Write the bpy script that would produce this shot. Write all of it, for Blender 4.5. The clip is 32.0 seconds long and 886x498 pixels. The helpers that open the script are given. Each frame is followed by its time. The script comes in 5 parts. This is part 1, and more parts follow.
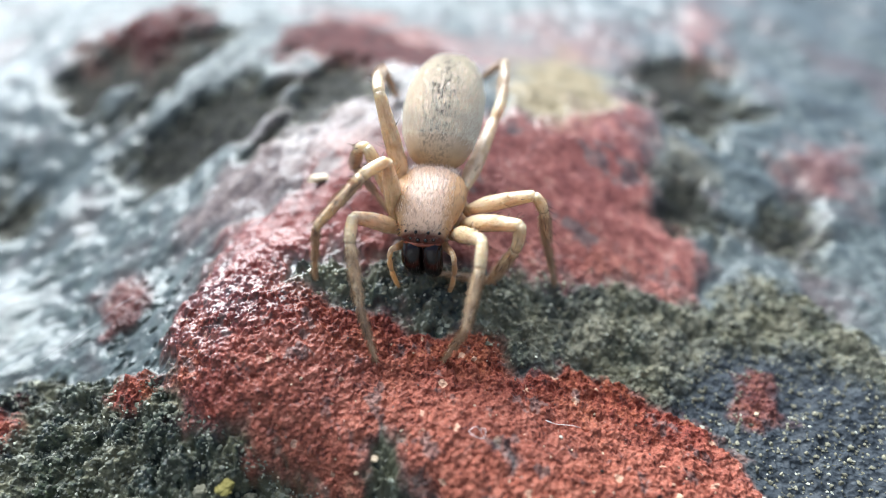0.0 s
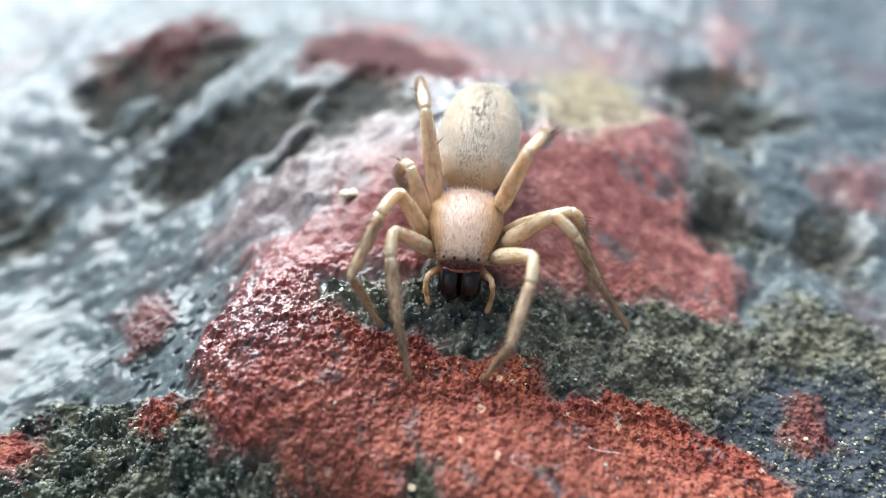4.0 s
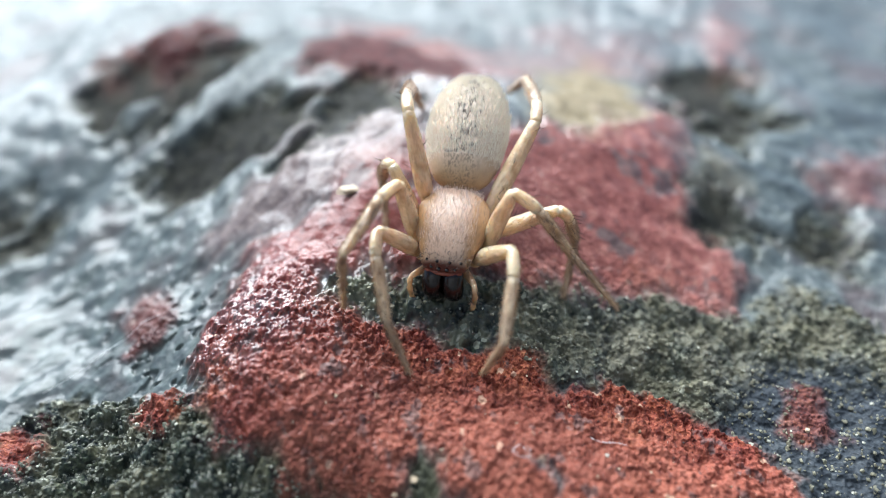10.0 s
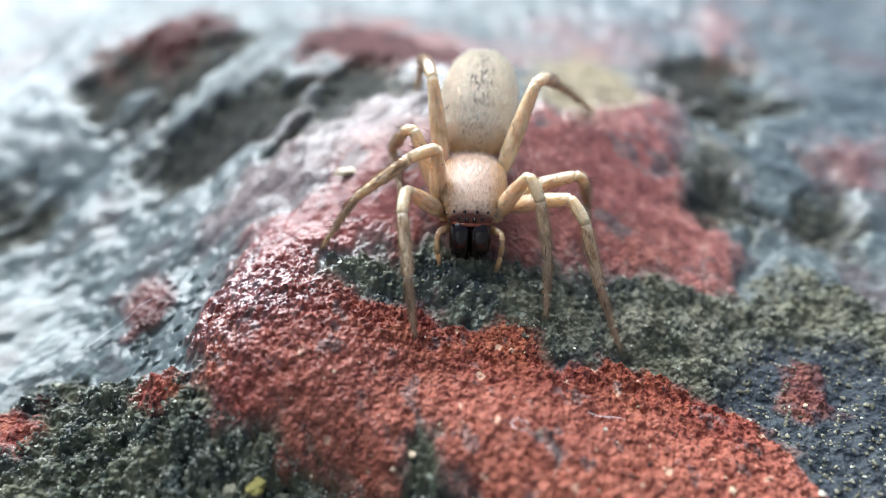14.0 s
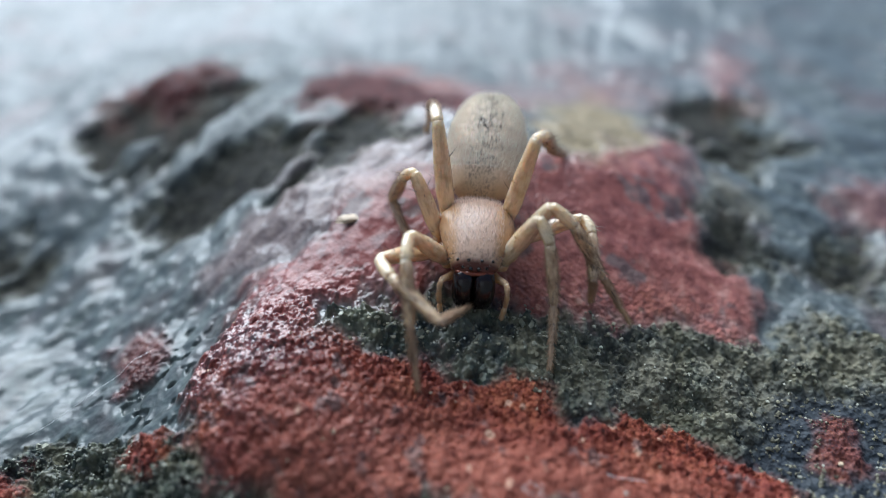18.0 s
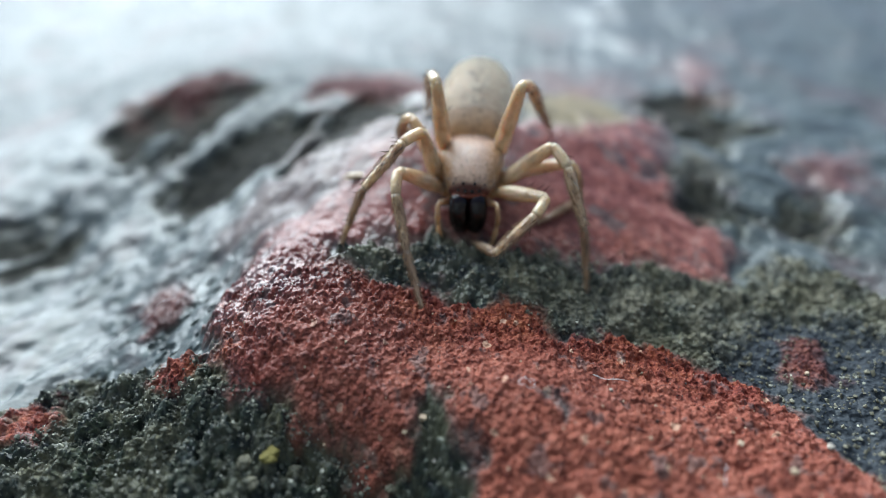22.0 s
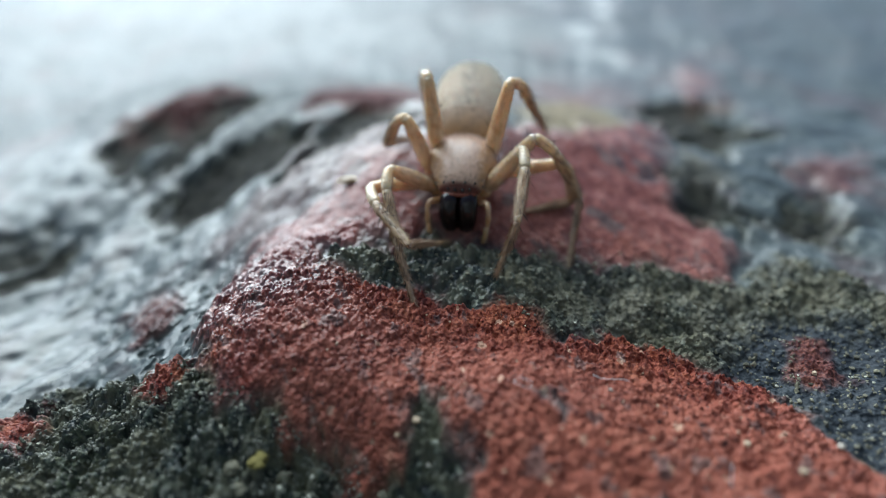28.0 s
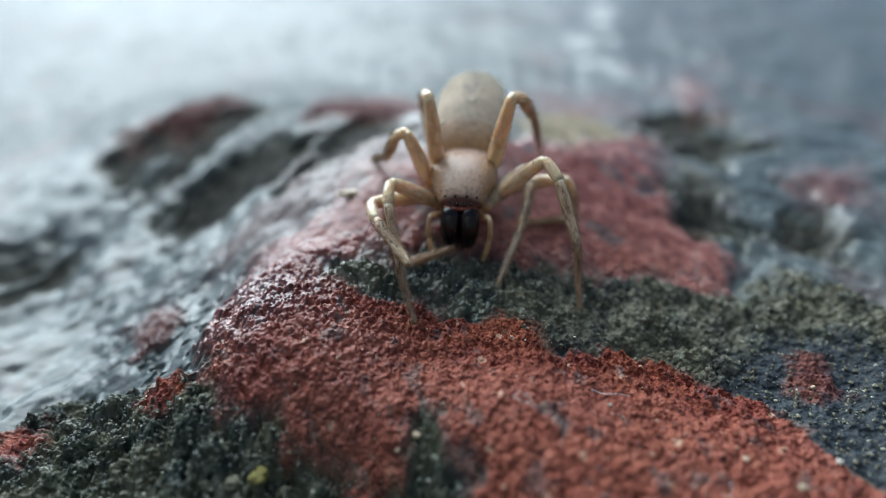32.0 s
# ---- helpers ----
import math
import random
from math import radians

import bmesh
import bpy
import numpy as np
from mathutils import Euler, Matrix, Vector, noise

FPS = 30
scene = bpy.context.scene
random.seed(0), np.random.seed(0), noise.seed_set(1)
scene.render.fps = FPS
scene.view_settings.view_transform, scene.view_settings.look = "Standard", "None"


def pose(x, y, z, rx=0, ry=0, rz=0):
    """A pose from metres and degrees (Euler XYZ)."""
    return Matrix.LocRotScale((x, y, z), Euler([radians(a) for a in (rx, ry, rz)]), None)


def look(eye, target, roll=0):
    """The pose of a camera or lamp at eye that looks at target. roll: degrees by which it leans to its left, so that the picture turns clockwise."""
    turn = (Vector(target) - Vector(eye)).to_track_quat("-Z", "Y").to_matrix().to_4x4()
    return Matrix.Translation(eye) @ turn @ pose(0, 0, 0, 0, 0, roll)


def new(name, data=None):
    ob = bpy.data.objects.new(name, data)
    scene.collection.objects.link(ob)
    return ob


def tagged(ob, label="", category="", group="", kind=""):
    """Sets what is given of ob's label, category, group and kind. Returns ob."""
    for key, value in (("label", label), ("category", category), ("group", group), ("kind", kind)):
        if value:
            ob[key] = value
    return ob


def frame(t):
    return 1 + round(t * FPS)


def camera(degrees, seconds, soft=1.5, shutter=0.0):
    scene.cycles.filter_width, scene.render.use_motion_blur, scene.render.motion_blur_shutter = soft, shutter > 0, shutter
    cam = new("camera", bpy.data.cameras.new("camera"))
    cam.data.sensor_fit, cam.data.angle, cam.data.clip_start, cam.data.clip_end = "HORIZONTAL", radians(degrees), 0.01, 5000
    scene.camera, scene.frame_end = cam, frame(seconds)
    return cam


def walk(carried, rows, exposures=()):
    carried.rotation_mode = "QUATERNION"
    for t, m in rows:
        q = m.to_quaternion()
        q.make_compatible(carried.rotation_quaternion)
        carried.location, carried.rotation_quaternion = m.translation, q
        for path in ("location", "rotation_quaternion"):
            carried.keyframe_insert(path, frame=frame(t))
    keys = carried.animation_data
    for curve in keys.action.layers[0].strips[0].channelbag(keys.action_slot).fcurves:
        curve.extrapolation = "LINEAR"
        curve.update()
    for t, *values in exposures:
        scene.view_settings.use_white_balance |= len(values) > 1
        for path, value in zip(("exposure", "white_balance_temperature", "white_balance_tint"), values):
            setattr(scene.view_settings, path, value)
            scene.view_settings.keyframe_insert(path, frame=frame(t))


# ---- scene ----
MM = 0.001  # all sizes below are in millimetres
cam = camera(69.3, 32.0, 1.0)
cam.data.dof.use_dof = True
cam.data.dof.focus_distance = 27.8 * MM
cam.data.dof.aperture_fstop = 17.0
METRES, EYE, TILT, LEAN, TURN = 30.0, 26.0, -42.0, 0.0, 0.0
ROWS = [
    (0.0, 0.0, 0.0, 0.0, 0.0, 0.0, -0.0),
    (0.5, -0.001, 0.0077, 0.0293, 0.07, -0.59, -0.09),
    (1.0, -0.0047, 0.0122, 0.0484, 0.21, -0.63, -0.19),
    (1.5, -0.0153, 0.0195, 0.0536, 0.23, -0.63, -0.21),
    (2.0, -0.0303, 0.0267, 0.035, 0.37, 0.18, -0.2),
    (2.5, -0.0412, 0.0357, 0.0379, 0.58, -0.05, -0.1),
    (3.0, -0.0456, 0.0306, 0.0375, 0.44, -0.04, -0.04),
    (3.5, -0.0449, 0.0255, 0.0235, 0.44, 0.54, 0.02),
    (5.5, -0.0446, 0.0455, 0.0006, 0.57, 0.85, 0.21),
    (6.0, -0.0457, 0.0494, 0.0055, 0.59, 0.62, 0.25),
    (6.5, -0.0493, 0.0517, 0.0088, 0.52, 0.2, 0.33),
    (7.0, -0.0485, 0.0509, -0.0108, 0.66, 1.01, 0.34),
    (7.5, -0.048, 0.0451, -0.0055, 0.66, 1.25, 0.31),
    (8.0, -0.0513, 0.0393, 0.0172, 0.52, 0.95, 0.27),
    (8.5, -0.0508, 0.0367, 0.0086, 0.49, 1.46, 0.29),
    (9.0, -0.0477, 0.0397, -0.0038, 0.53, 1.6, 0.39),
    (9.5, -0.0439, 0.038, -0.0084, 0.58, 1.65, 0.44),
    (10.0, -0.0463, 0.0291, -0.0101, 0.4, 1.69, 0.5),
    (10.5, -0.0464, 0.0244, -0.0178, 0.39, 1.87, 0.55),
    (11.0, -0.0461, 0.0276, -0.0211, 0.42, 1.64, 0.63),
    (11.5, -0.0459, 0.0322, -0.0315, 0.5, 1.76, 0.69),
    (12.0, -0.0467, 0.0315, -0.0349, 0.47, 1.86, 0.73),
    (12.5, -0.0468, 0.0283, -0.0278, 0.46, 1.65, 0.76),
    (13.0, -0.0474, 0.0261, -0.0364, 0.36, 2.03, 0.79),
    (13.5, -0.0427, 0.0288, -0.0465, 0.49, 2.24, 0.83),
    (14.0, -0.0433, 0.0271, -0.0522, 0.39, 2.29, 0.86),
    (14.5, -0.0447, 0.027, -0.0496, 0.33, 2.11, 0.88),
    (16.5, -0.0383, 0.0619, -0.0582, 0.71, 2.44, 1.15),
    (17.0, -0.0349, 0.0641, -0.098, 0.99, 5.15, 1.19),
    (17.5, -0.0375, 0.0569, -0.1234, 0.86, 8.2, 1.15),
    (18.0, -0.0392, 0.0686, -0.0435, 1.2, 6.29, 1.38),
    (18.5, -0.0445, 0.0803, -0.0717, 1.47, 7.77, 1.35),
    (19.0, -0.0495, 0.0793, -0.1223, 1.35, 9.07, 1.48),
    (19.5, -0.0472, 0.0726, -0.1474, 1.48, 9.39, 1.64),
    (20.0, -0.0497, 0.0493, -0.1396, 1.2, 8.65, 1.84),
    (20.5, -0.0496, 0.0232, -0.1535, 1.08, 9.14, 1.93),
    (21.0, -0.0535, 0.0046, -0.1665, 0.9, 9.04, 2.3),
    (21.5, -0.0482, -0.0039, -0.2153, 1.03, 10.59, 2.44),
    (22.0, -0.0481, -0.0074, -0.2356, 1.02, 11.43, 2.59),
    (22.5, -0.0493, -0.0055, -0.2352, 1.16, 11.68, 2.62),
    (23.0, -0.0522, -0.0028, -0.2163, 1.1, 10.57, 2.86),
    (23.5, -0.0475, 0.0113, -0.2464, 1.3, 11.42, 2.86),
    (24.0, -0.0386, 0.0276, -0.2717, 1.65, 12.81, 2.85),
    (24.5, -0.0338, 0.0276, -0.2571, 1.71, 13.13, 2.93),
    (26.5, -0.0324, 0.0105, -0.2832, 1.52, 14.07, 3.15),
    (27.0, -0.0351, 0.0078, -0.2901, 1.37, 14.12, 3.22),
    (27.5, -0.033, 0.0177, -0.2835, 1.6, 14.04, 3.14),
    (28.0, -0.0328, 0.0204, -0.2697, 1.65, 13.77, 3.13),
    (28.5, -0.0333, 0.0187, -0.2701, 1.65, 14.2, 3.03),
    (29.0, -0.0344, 0.0159, -0.2641, 1.6, 14.04, 3.07),
    (29.5, -0.0339, 0.0174, -0.2745, 1.63, 14.57, 2.99),
    (30.0, -0.0339, 0.015, -0.2622, 1.66, 14.18, 3.04),
    (30.5, -0.0353, 0.0133, -0.2558, 1.59, 14.03, 3.07),
    (31.0, -0.0342, 0.0177, -0.2722, 1.65, 14.65, 2.97),
    (31.5, -0.0331, 0.0177, -0.2725, 1.67, 14.68, 2.97),
    (32.0, -0.0329, 0.0127, -0.2577, 1.59, 14.23, 3.08),
]
EXPOSURES = [(0.0, 1.18, 6300, 10), (6.0, 1.1, 6250, 10), (16.5, 1.06, 6200, 10), (18.2, 0.42, 5900, 10), (21.0, 0.5, 6050, 7), (32.0, 0.22, 6000, 5)]
walk(cam, [(t, pose(0, 0, MM * EYE, TILT, LEAN, TURN) @ pose(MM * METRES * x, MM * METRES * y, MM * METRES * z, 90 + pitch, roll, yaw)) for t, x, y, z, yaw, pitch, roll in ROWS], EXPOSURES)

# ---- light: an overcast sky, brightest low behind the stone ----
world = bpy.data.worlds.new("overcast_sky")
scene.world = world
world.use_nodes = True
_wn = world.node_tree.nodes
_sky = _wn.new("ShaderNodeTexSky")
_sky.sky_type = "NISHITA"
_sky.sun_disc = False
SUN_ELEVATION, SUN_AZIMUTH = radians(48), radians(-23)  # azimuth from +y towards +x
_sky.sun_elevation, _sky.sun_rotation = SUN_ELEVATION, SUN_AZIMUTH
_sky.air_density, _sky.dust_density, _sky.ozone_density = 1.0, 2.0, 1.0
_wn["Background"].inputs["Strength"].default_value = 0.09
world.node_tree.links.new(_sky.outputs[0], _wn["Background"].inputs["Color"])

_sun = bpy.data.lights.new("sun", "SUN")
_sun.energy, _sun.angle, _sun.color = 5.0, radians(64), (0.92, 0.985, 1.0)
sun = new("sun", _sun)
_d = Vector((math.sin(SUN_AZIMUTH) * math.cos(SUN_ELEVATION), math.cos(SUN_AZIMUTH) * math.cos(SUN_ELEVATION), math.sin(SUN_ELEVATION)))
sun.matrix_world = look(_d * 2, (0, 0, 0))


# ---- materials ----
class Nodes:
    """A short way to write a node material."""

    def __init__(self, name):
        self.mat = bpy.data.materials.new(name)
        self.mat.use_nodes = True
        self.tree = self.mat.node_tree
        self.shader = self.tree.nodes["Principled BSDF"]

    def node(self, kind, **inputs):
        n = self.tree.nodes.new(kind)
        for key, value in inputs.items():
            self.put(n, key.replace("_", " "), value)
        return n

    def put(self, n, key, value):
        if isinstance(value, bpy.types.NodeSocket):
            self.tree.links.new(value, n.inputs[key])
        else:
            n.inputs[key].default_value = value

    def set(self, **inputs):
        for key, value in inputs.items():
            self.put(self.shader, key.replace("_", " "), value)
        return self

    def coords(self):
        return self.node("ShaderNodeTexCoord").outputs["Object"]

    def noise(self, scale, detail=4.0, rough=0.55, vector=None):
        n = self.node("ShaderNodeTexNoise", Scale=scale, Detail=detail, Roughness=rough)
        self.tree.links.new(vector or self.coords(), n.inputs["Vector"])
        return n.outputs["Fac"]

    def voronoi(self, scale, out="Distance", vector=None):
        n = self.node("ShaderNodeTexVoronoi", Scale=scale)
        self.tree.links.new(vector or self.coords(), n.inputs["Vector"])
        return n.outputs[out]

    def ramp(self, fac, *stops):
        n = self.node("ShaderNodeValToRGB")
        self.tree.links.new(fac, n.inputs[0])
        e = n.color_ramp.elements
        while len(e) < len(stops):
            e.new(0.5)
        for k, (at, c) in zip(e, stops):
            k.position = at
            k.color = (*c, 1) if isinstance(c, tuple) else (c, c, c, 1)
        return n.outputs[0]

    def mix(self, fac, a, b, mode="MIX"):
        n = self.tree.nodes.new("ShaderNodeMix")
        n.data_type, n.blend_type = "RGBA", mode
        for i, v in ((0, fac), (6, a), (7, b)):
            if isinstance(v, bpy.types.NodeSocket):
                self.tree.links.new(v, n.inputs[i])
            else:
                n.inputs[i].default_value = (*v, 1) if isinstance(v, tuple) else v
        return n.outputs[2]

    def math(self, op, a, b=0.0):
        n = self.tree.nodes.new("ShaderNodeMath")
        n.operation = op
        for i, v in ((0, a), (1, b)):
            if isinstance(v, bpy.types.NodeSocket):
                self.tree.links.new(v, n.inputs[i])
            else:
                n.inputs[i].default_value = v
        return n.outputs[0]

    def attr(self, name):
        n = self.tree.nodes.new("ShaderNodeAttribute")
        n.attribute_name = name
        return n.outputs["Fac"]

    def bump(self, height, distance, strength=1.0):
        b = self.node("ShaderNodeBump", Strength=strength, Distance=distance, Height=height)
        self.tree.links.new(b.outputs[0], self.shader.inputs["Normal"])
        return self


def stone_material():
    m = Nodes("wet_brick_and_mortar")
    red, moss, wet, pale = m.attr("red"), m.attr("moss"), m.attr("wet"), m.attr("pale")
    fine, mid, big = m.noise(5200, 3), m.noise(1500, 4), m.noise(260, 3)
    grain = m.voronoi(3600, "Color")
    tone = m.node("ShaderNodeSeparateColor")
    m.tree.links.new(grain, tone.inputs[0])
    brick = m.ramp(m.mix(0.6, mid, m.noise(9000, 2)), (0.35, (0.04, 0.007, 0.007)), (0.50, (0.19, 0.036, 0.026)), (0.70, (0.38, 0.115, 0.075)))
    brick = m.mix(m.ramp(big, (0.42, 0.0), (0.62, 0.42)), brick, m.mix(1.0, brick, (1.7, 2.6, 1.5), "MULTIPLY"))
    worn = m.ramp(m.mix(0.5, mid, m.noise(7000, 2)), (0.36, (0.075, 0.018, 0.013)), (0.50, (0.31, 0.095, 0.060)), (0.70, (0.47, 0.19, 0.13)))
    brick = m.mix(m.attr("worn"), brick, worn)
    brick = m.mix(m.math("GREATER_THAN", tone.outputs[0], 0.992), brick, (0.52, 0.32, 0.22))
    # rosier brick of the ridge, with pale haze also put into the colour
    hazed_rose = m.ramp(mid, (0.3, (0.18, 0.062, 0.054)), (0.55, (0.37, 0.150, 0.122)), (0.75, (0.50, 0.28, 0.23)))
    brick = m.mix(m.attr("hazed_rose"), brick, hazed_rose)
    mortar = m.ramp(mid, (0.28, (0.042, 0.052, 0.056)), (0.52, (0.105, 0.122, 0.124)), (0.78, (0.21, 0.225, 0.215)))
    stain = m.noise(170, 3, 0.6)
    mortar = m.mix(m.ramp(stain, (0.52, 0.0), (0.66, 0.6)), mortar, (0.13, 0.085, 0.085))
    mortar = m.mix(m.ramp(stain, (0.32, 0.5), (0.44, 0.0)), mortar, (0.028, 0.034, 0.040))
    lichen = m.ramp(m.mix(0.5, mid, fine), (0.36, (0.009, 0.012, 0.013)), (0.50, (0.042, 0.049, 0.045)), (0.61, (0.12, 0.125, 0.092)), (0.74, (0.30, 0.30, 0.22)))
    lichen = m.mix(m.ramp(big, (0.4, 0.0), (0.7, 0.6)), lichen, m.mix(1.0, lichen, (1.3, 1.25, 0.6), "MULTIPLY"))
    clump = m.ramp(m.noise(620, 4, 0.6), (0.44, 0.0), (0.58, 1.0))
    lichen = m.mix(clump, m.mix(1.0, lichen, (0.60, 0.70, 0.75), "MULTIPLY"), m.mix(0.55, lichen, (0.22, 0.20, 0.125)))
    lichen = m.mix(m.math("GREATER_THAN", tone.outputs[1], 0.965), lichen, (0.30, 0.30, 0.23))
    dusty = m.ramp(m.mix(0.5, mid, m.noise(2600, 3)), (0.36, (0.055, 0.053, 0.044)), (0.52, (0.155, 0.145, 0.110)), (0.68, (0.29, 0.27, 0.205)))
    lichen = m.mix(m.attr("dusty"), lichen, dusty)
    lichen = m.mix(m.attr("slate"), lichen, m.ramp(mid, (0.3, (0.016, 0.021, 0.027)), (0.6, (0.043, 0.051, 0.06)), (0.8, (0.10, 0.11, 0.11))))
    colour = m.mix(moss, mortar, lichen)
    colour = m.mix(red, colour, brick)
    colour = m.mix(m.attr("deep"), colour, m.ramp(mid, (0.3, (0.02, 0.007, 0.008)), (0.6, (0.065, 0.013, 0.014)), (0.8, (0.12, 0.045, 0.042))))
    colour = m.mix(pale, colour, m.ramp(mid, (0.3, (0.17, 0.13, 0.07)), (0.6, (0.29, 0.22, 0.125))))
    soaked = m.mix(1.0, colour, m.mix(red, m.mix(moss, (0.50, 0.56, 0.54), (0.42, 0.48, 0.48)), (0.54, 0.38, 0.41)), "MULTIPLY")
    colour = m.mix(wet, colour, soaked)
    # near-black colour inside the hollows and along the groove strokes
    colour = m.mix(m.attr("hollow_dark"), colour, m.ramp(mid, (0.3, (0.006, 0.006, 0.006)), (0.6, (0.018, 0.018, 0.013)), (0.8, (0.05, 0.046, 0.03))))
    m.set(Specular_IOR_Level=0.22)
    m.set(Base_Color=colour, Roughness=m.ramp(wet, (0.1, 0.85), (0.5, 0.45)), Coat_Weight=m.math("MULTIPLY", m.ramp(wet, (0.0, 0.0), (0.5, 0.6), (1.0, 0.85)), m.math("ADD", 0.95, m.math("MULTIPLY", red, 0.05))), Coat_IOR=m.math("ADD", m.math("SUBTRACT", 1.34, m.math("MULTIPLY", red, 0.07)), m.math("MULTIPLY", m.attr("sheen"), 0.65)))
    m.set(Coat_Roughness=m.math("ADD", m.ramp(m.noise(900, 2), (0.3, 0.08), (0.8, 0.22)), m.math("MULTIPLY", m.attr("sheen"), 0.17)))
    m.bump(m.math("ADD", m.math("MULTIPLY", fine, 0.6), m.voronoi(4600)), 0.14 * MM, m.math("SUBTRACT", m.math("SUBTRACT", 0.9, m.math("MULTIPLY", m.attr("hazed_rose"), 0.45)), m.math("MULTIPLY", wet, m.math("SUBTRACT", 0.75, m.math("MULTIPLY", red, 0.4)))))
    return m.mat


def skin(name, base, dark, rough=0.4, sss=0.35, streaks=0.0, scale=1200, clear=0.0):
    """Waxy, half clear skin; streaks are fine dark lines along the joint."""
    m = Nodes(name)
    n, k = m.noise(scale, 4), m.noise(scale * 5, 3)
    colour = m.ramp(n, (0.3, dark), (0.5, base), (0.8, tuple(min(1, c * 1.12) for c in base)))
    if streaks:
        drawn = m.node("ShaderNodeMapping", Scale=(1.0, 0.2, 1.0))
        m.tree.links.new(m.coords(), drawn.inputs["Vector"])
        colour = m.mix(m.ramp(m.noise(6000, 3, 0.6, drawn.outputs[0]), (0.5, 0.0), (0.66, streaks)), colour, tuple(c * 0.42 for c in dark))
    m.set(Base_Color=colour, Roughness=rough, Subsurface_Weight=sss, Subsurface_Scale=0.9 * MM)
    m.set(Coat_Weight=0.7, Coat_Roughness=0.14, Transmission_Weight=clear)
    m.shader.inputs["Subsurface Radius"].default_value = (1.0, 0.82, 0.58)
    m.bump(k, 0.09 * MM, 1.0)
    return m.mat


def plain(name, colour, rough=0.4, vary=False, **more):
    m = Nodes(name)
    n = m.noise(2500, 3)
    if vary:
        n = m.node("ShaderNodeNewGeometry").outputs["Random Per Island"]
    m.set(Base_Color=m.mix(n, tuple(c * (0.35 if vary else 0.75) for c in colour), tuple(min(1, c * 1.3) for c in colour)), Roughness=rough, **more)
    m.bump(m.noise(6000, 2), 0.012 * MM, 0.5)
    return m.mat


def abdomen_material():
    """Cream with a broken dark streak down the middle of the back."""
    m = Nodes("speckled_cream_skin")
    at = m.node("ShaderNodeSeparateXYZ")
    m.tree.links.new(m.coords(), at.inputs[0])
    away = m.math("DIVIDE", m.math("ABSOLUTE", at.outputs[0]), 1.25 * MM)
    middle = m.ramp(away, (0.0, 1.0), (0.4, 0.8), (0.75, 0.12))
    comb = m.node("ShaderNodeMapping", Scale=(1.0, 0.45, 1.0))
    m.tree.links.new(m.coords(), comb.inputs["Vector"])
    speck = m.ramp(m.noise(11000, 3, 0.7, comb.outputs[0]), (0.50, 0.0), (0.56, 1.0))
    base = m.ramp(m.noise(1100, 4), (0.3, (0.50, 0.37, 0.27)), (0.6, (0.66, 0.51, 0.39)), (0.85, (0.74, 0.60, 0.48)))
    bare = m.ramp(m.math("DIVIDE", at.outputs[1], 3.2 * MM), (0.06, 0.9), (0.45, 0.0))
    base = m.mix(bare, base, (0.44, 0.28, 0.14))
    cluster = m.ramp(m.noise(1500, 3, 0.6, comb.outputs[0]), (0.36, 0.3), (0.60, 1.0))
    colour = m.mix(m.math("MULTIPLY", m.math("MULTIPLY", speck, cluster), m.math("MULTIPLY", middle, 0.85)), base, (0.06, 0.05, 0.045))
    m.set(Base_Color=colour, Roughness=0.5, Subsurface_Weight=0.2, Subsurface_Scale=0.3 * MM)
    m.shader.inputs["Subsurface Radius"].default_value = (1.0, 0.6, 0.3)
    m.bump(m.noise(5000, 3), 0.03 * MM, 0.7)
    return m.mat


def carapace_material():
    """Pinkish tan, darkening to red-brown at the head, with fine dark streaks."""
    m = Nodes("carapace_skin")
    at = m.node("ShaderNodeSeparateXYZ")
    m.tree.links.new(m.coords(), at.inputs[0])
    front = m.ramp(m.math("DIVIDE", at.outputs[1], -4.2 * MM), (0.86, 0.0), (0.905, 1.0))
    stretch = m.node("ShaderNodeMapping", Scale=(1.0, 0.25, 1.0))
    m.tree.links.new(m.coords(), stretch.inputs["Vector"])
    streak = m.ramp(m.noise(13000, 3, 0.6, stretch.outputs[0]), (0.52, 0.0), (0.64, 0.6))
    base = m.ramp(m.noise(900, 3), (0.3, (0.34, 0.20, 0.12)), (0.65, (0.47, 0.30, 0.20)))
    side = m.ramp(m.math("DIVIDE", m.math("ABSOLUTE", at.outputs[0]), 1.7 * MM), (0.40, 0.0), (0.60, 1.0))
    base = m.mix(side, base, (0.42, 0.235, 0.11))
    base = m.mix(m.math("MULTIPLY", m.math("SUBTRACT", 1.0, side), 0.3), base, (0.58, 0.42, 0.34))
    colour = m.mix(streak, base, (0.13, 0.07, 0.045))
    colour = m.mix(front, colour, (0.10, 0.018, 0.009))
    m.set(Base_Color=colour, Roughness=0.4, Subsurface_Weight=0.12, Subsurface_Scale=0.2 * MM)
    m.shader.inputs["Subsurface Radius"].default_value = (1.0, 0.5, 0.25)
    m.bump(m.noise(5000, 3), 0.02 * MM, 0.6)
    return m.mat


STONE = stone_material()
LEG_SKIN = skin("leg_skin", (0.72, 0.54, 0.36), (0.50, 0.32, 0.16), 0.22, 0.9, 0.3, 900, 0.12)
SHIN_SKIN = skin("shin_skin", (0.66, 0.48, 0.31), (0.34, 0.21, 0.115), 0.26, 0.65, 0.95, 1500)
JOINT = plain("joint_brown", (0.36, 0.21, 0.10), 0.4)
CLYPEUS = plain("face_red", (0.22, 0.045, 0.018), 0.3)
TIP_SKIN = skin("leg_tip_skin", (0.46, 0.32, 0.22), (0.20, 0.125, 0.075), 0.3, 0.4, 0.9, 1500)
PALP_SKIN = skin("palp_skin", (0.50, 0.30, 0.165), (0.32, 0.155, 0.07), 0.3, 0.7)
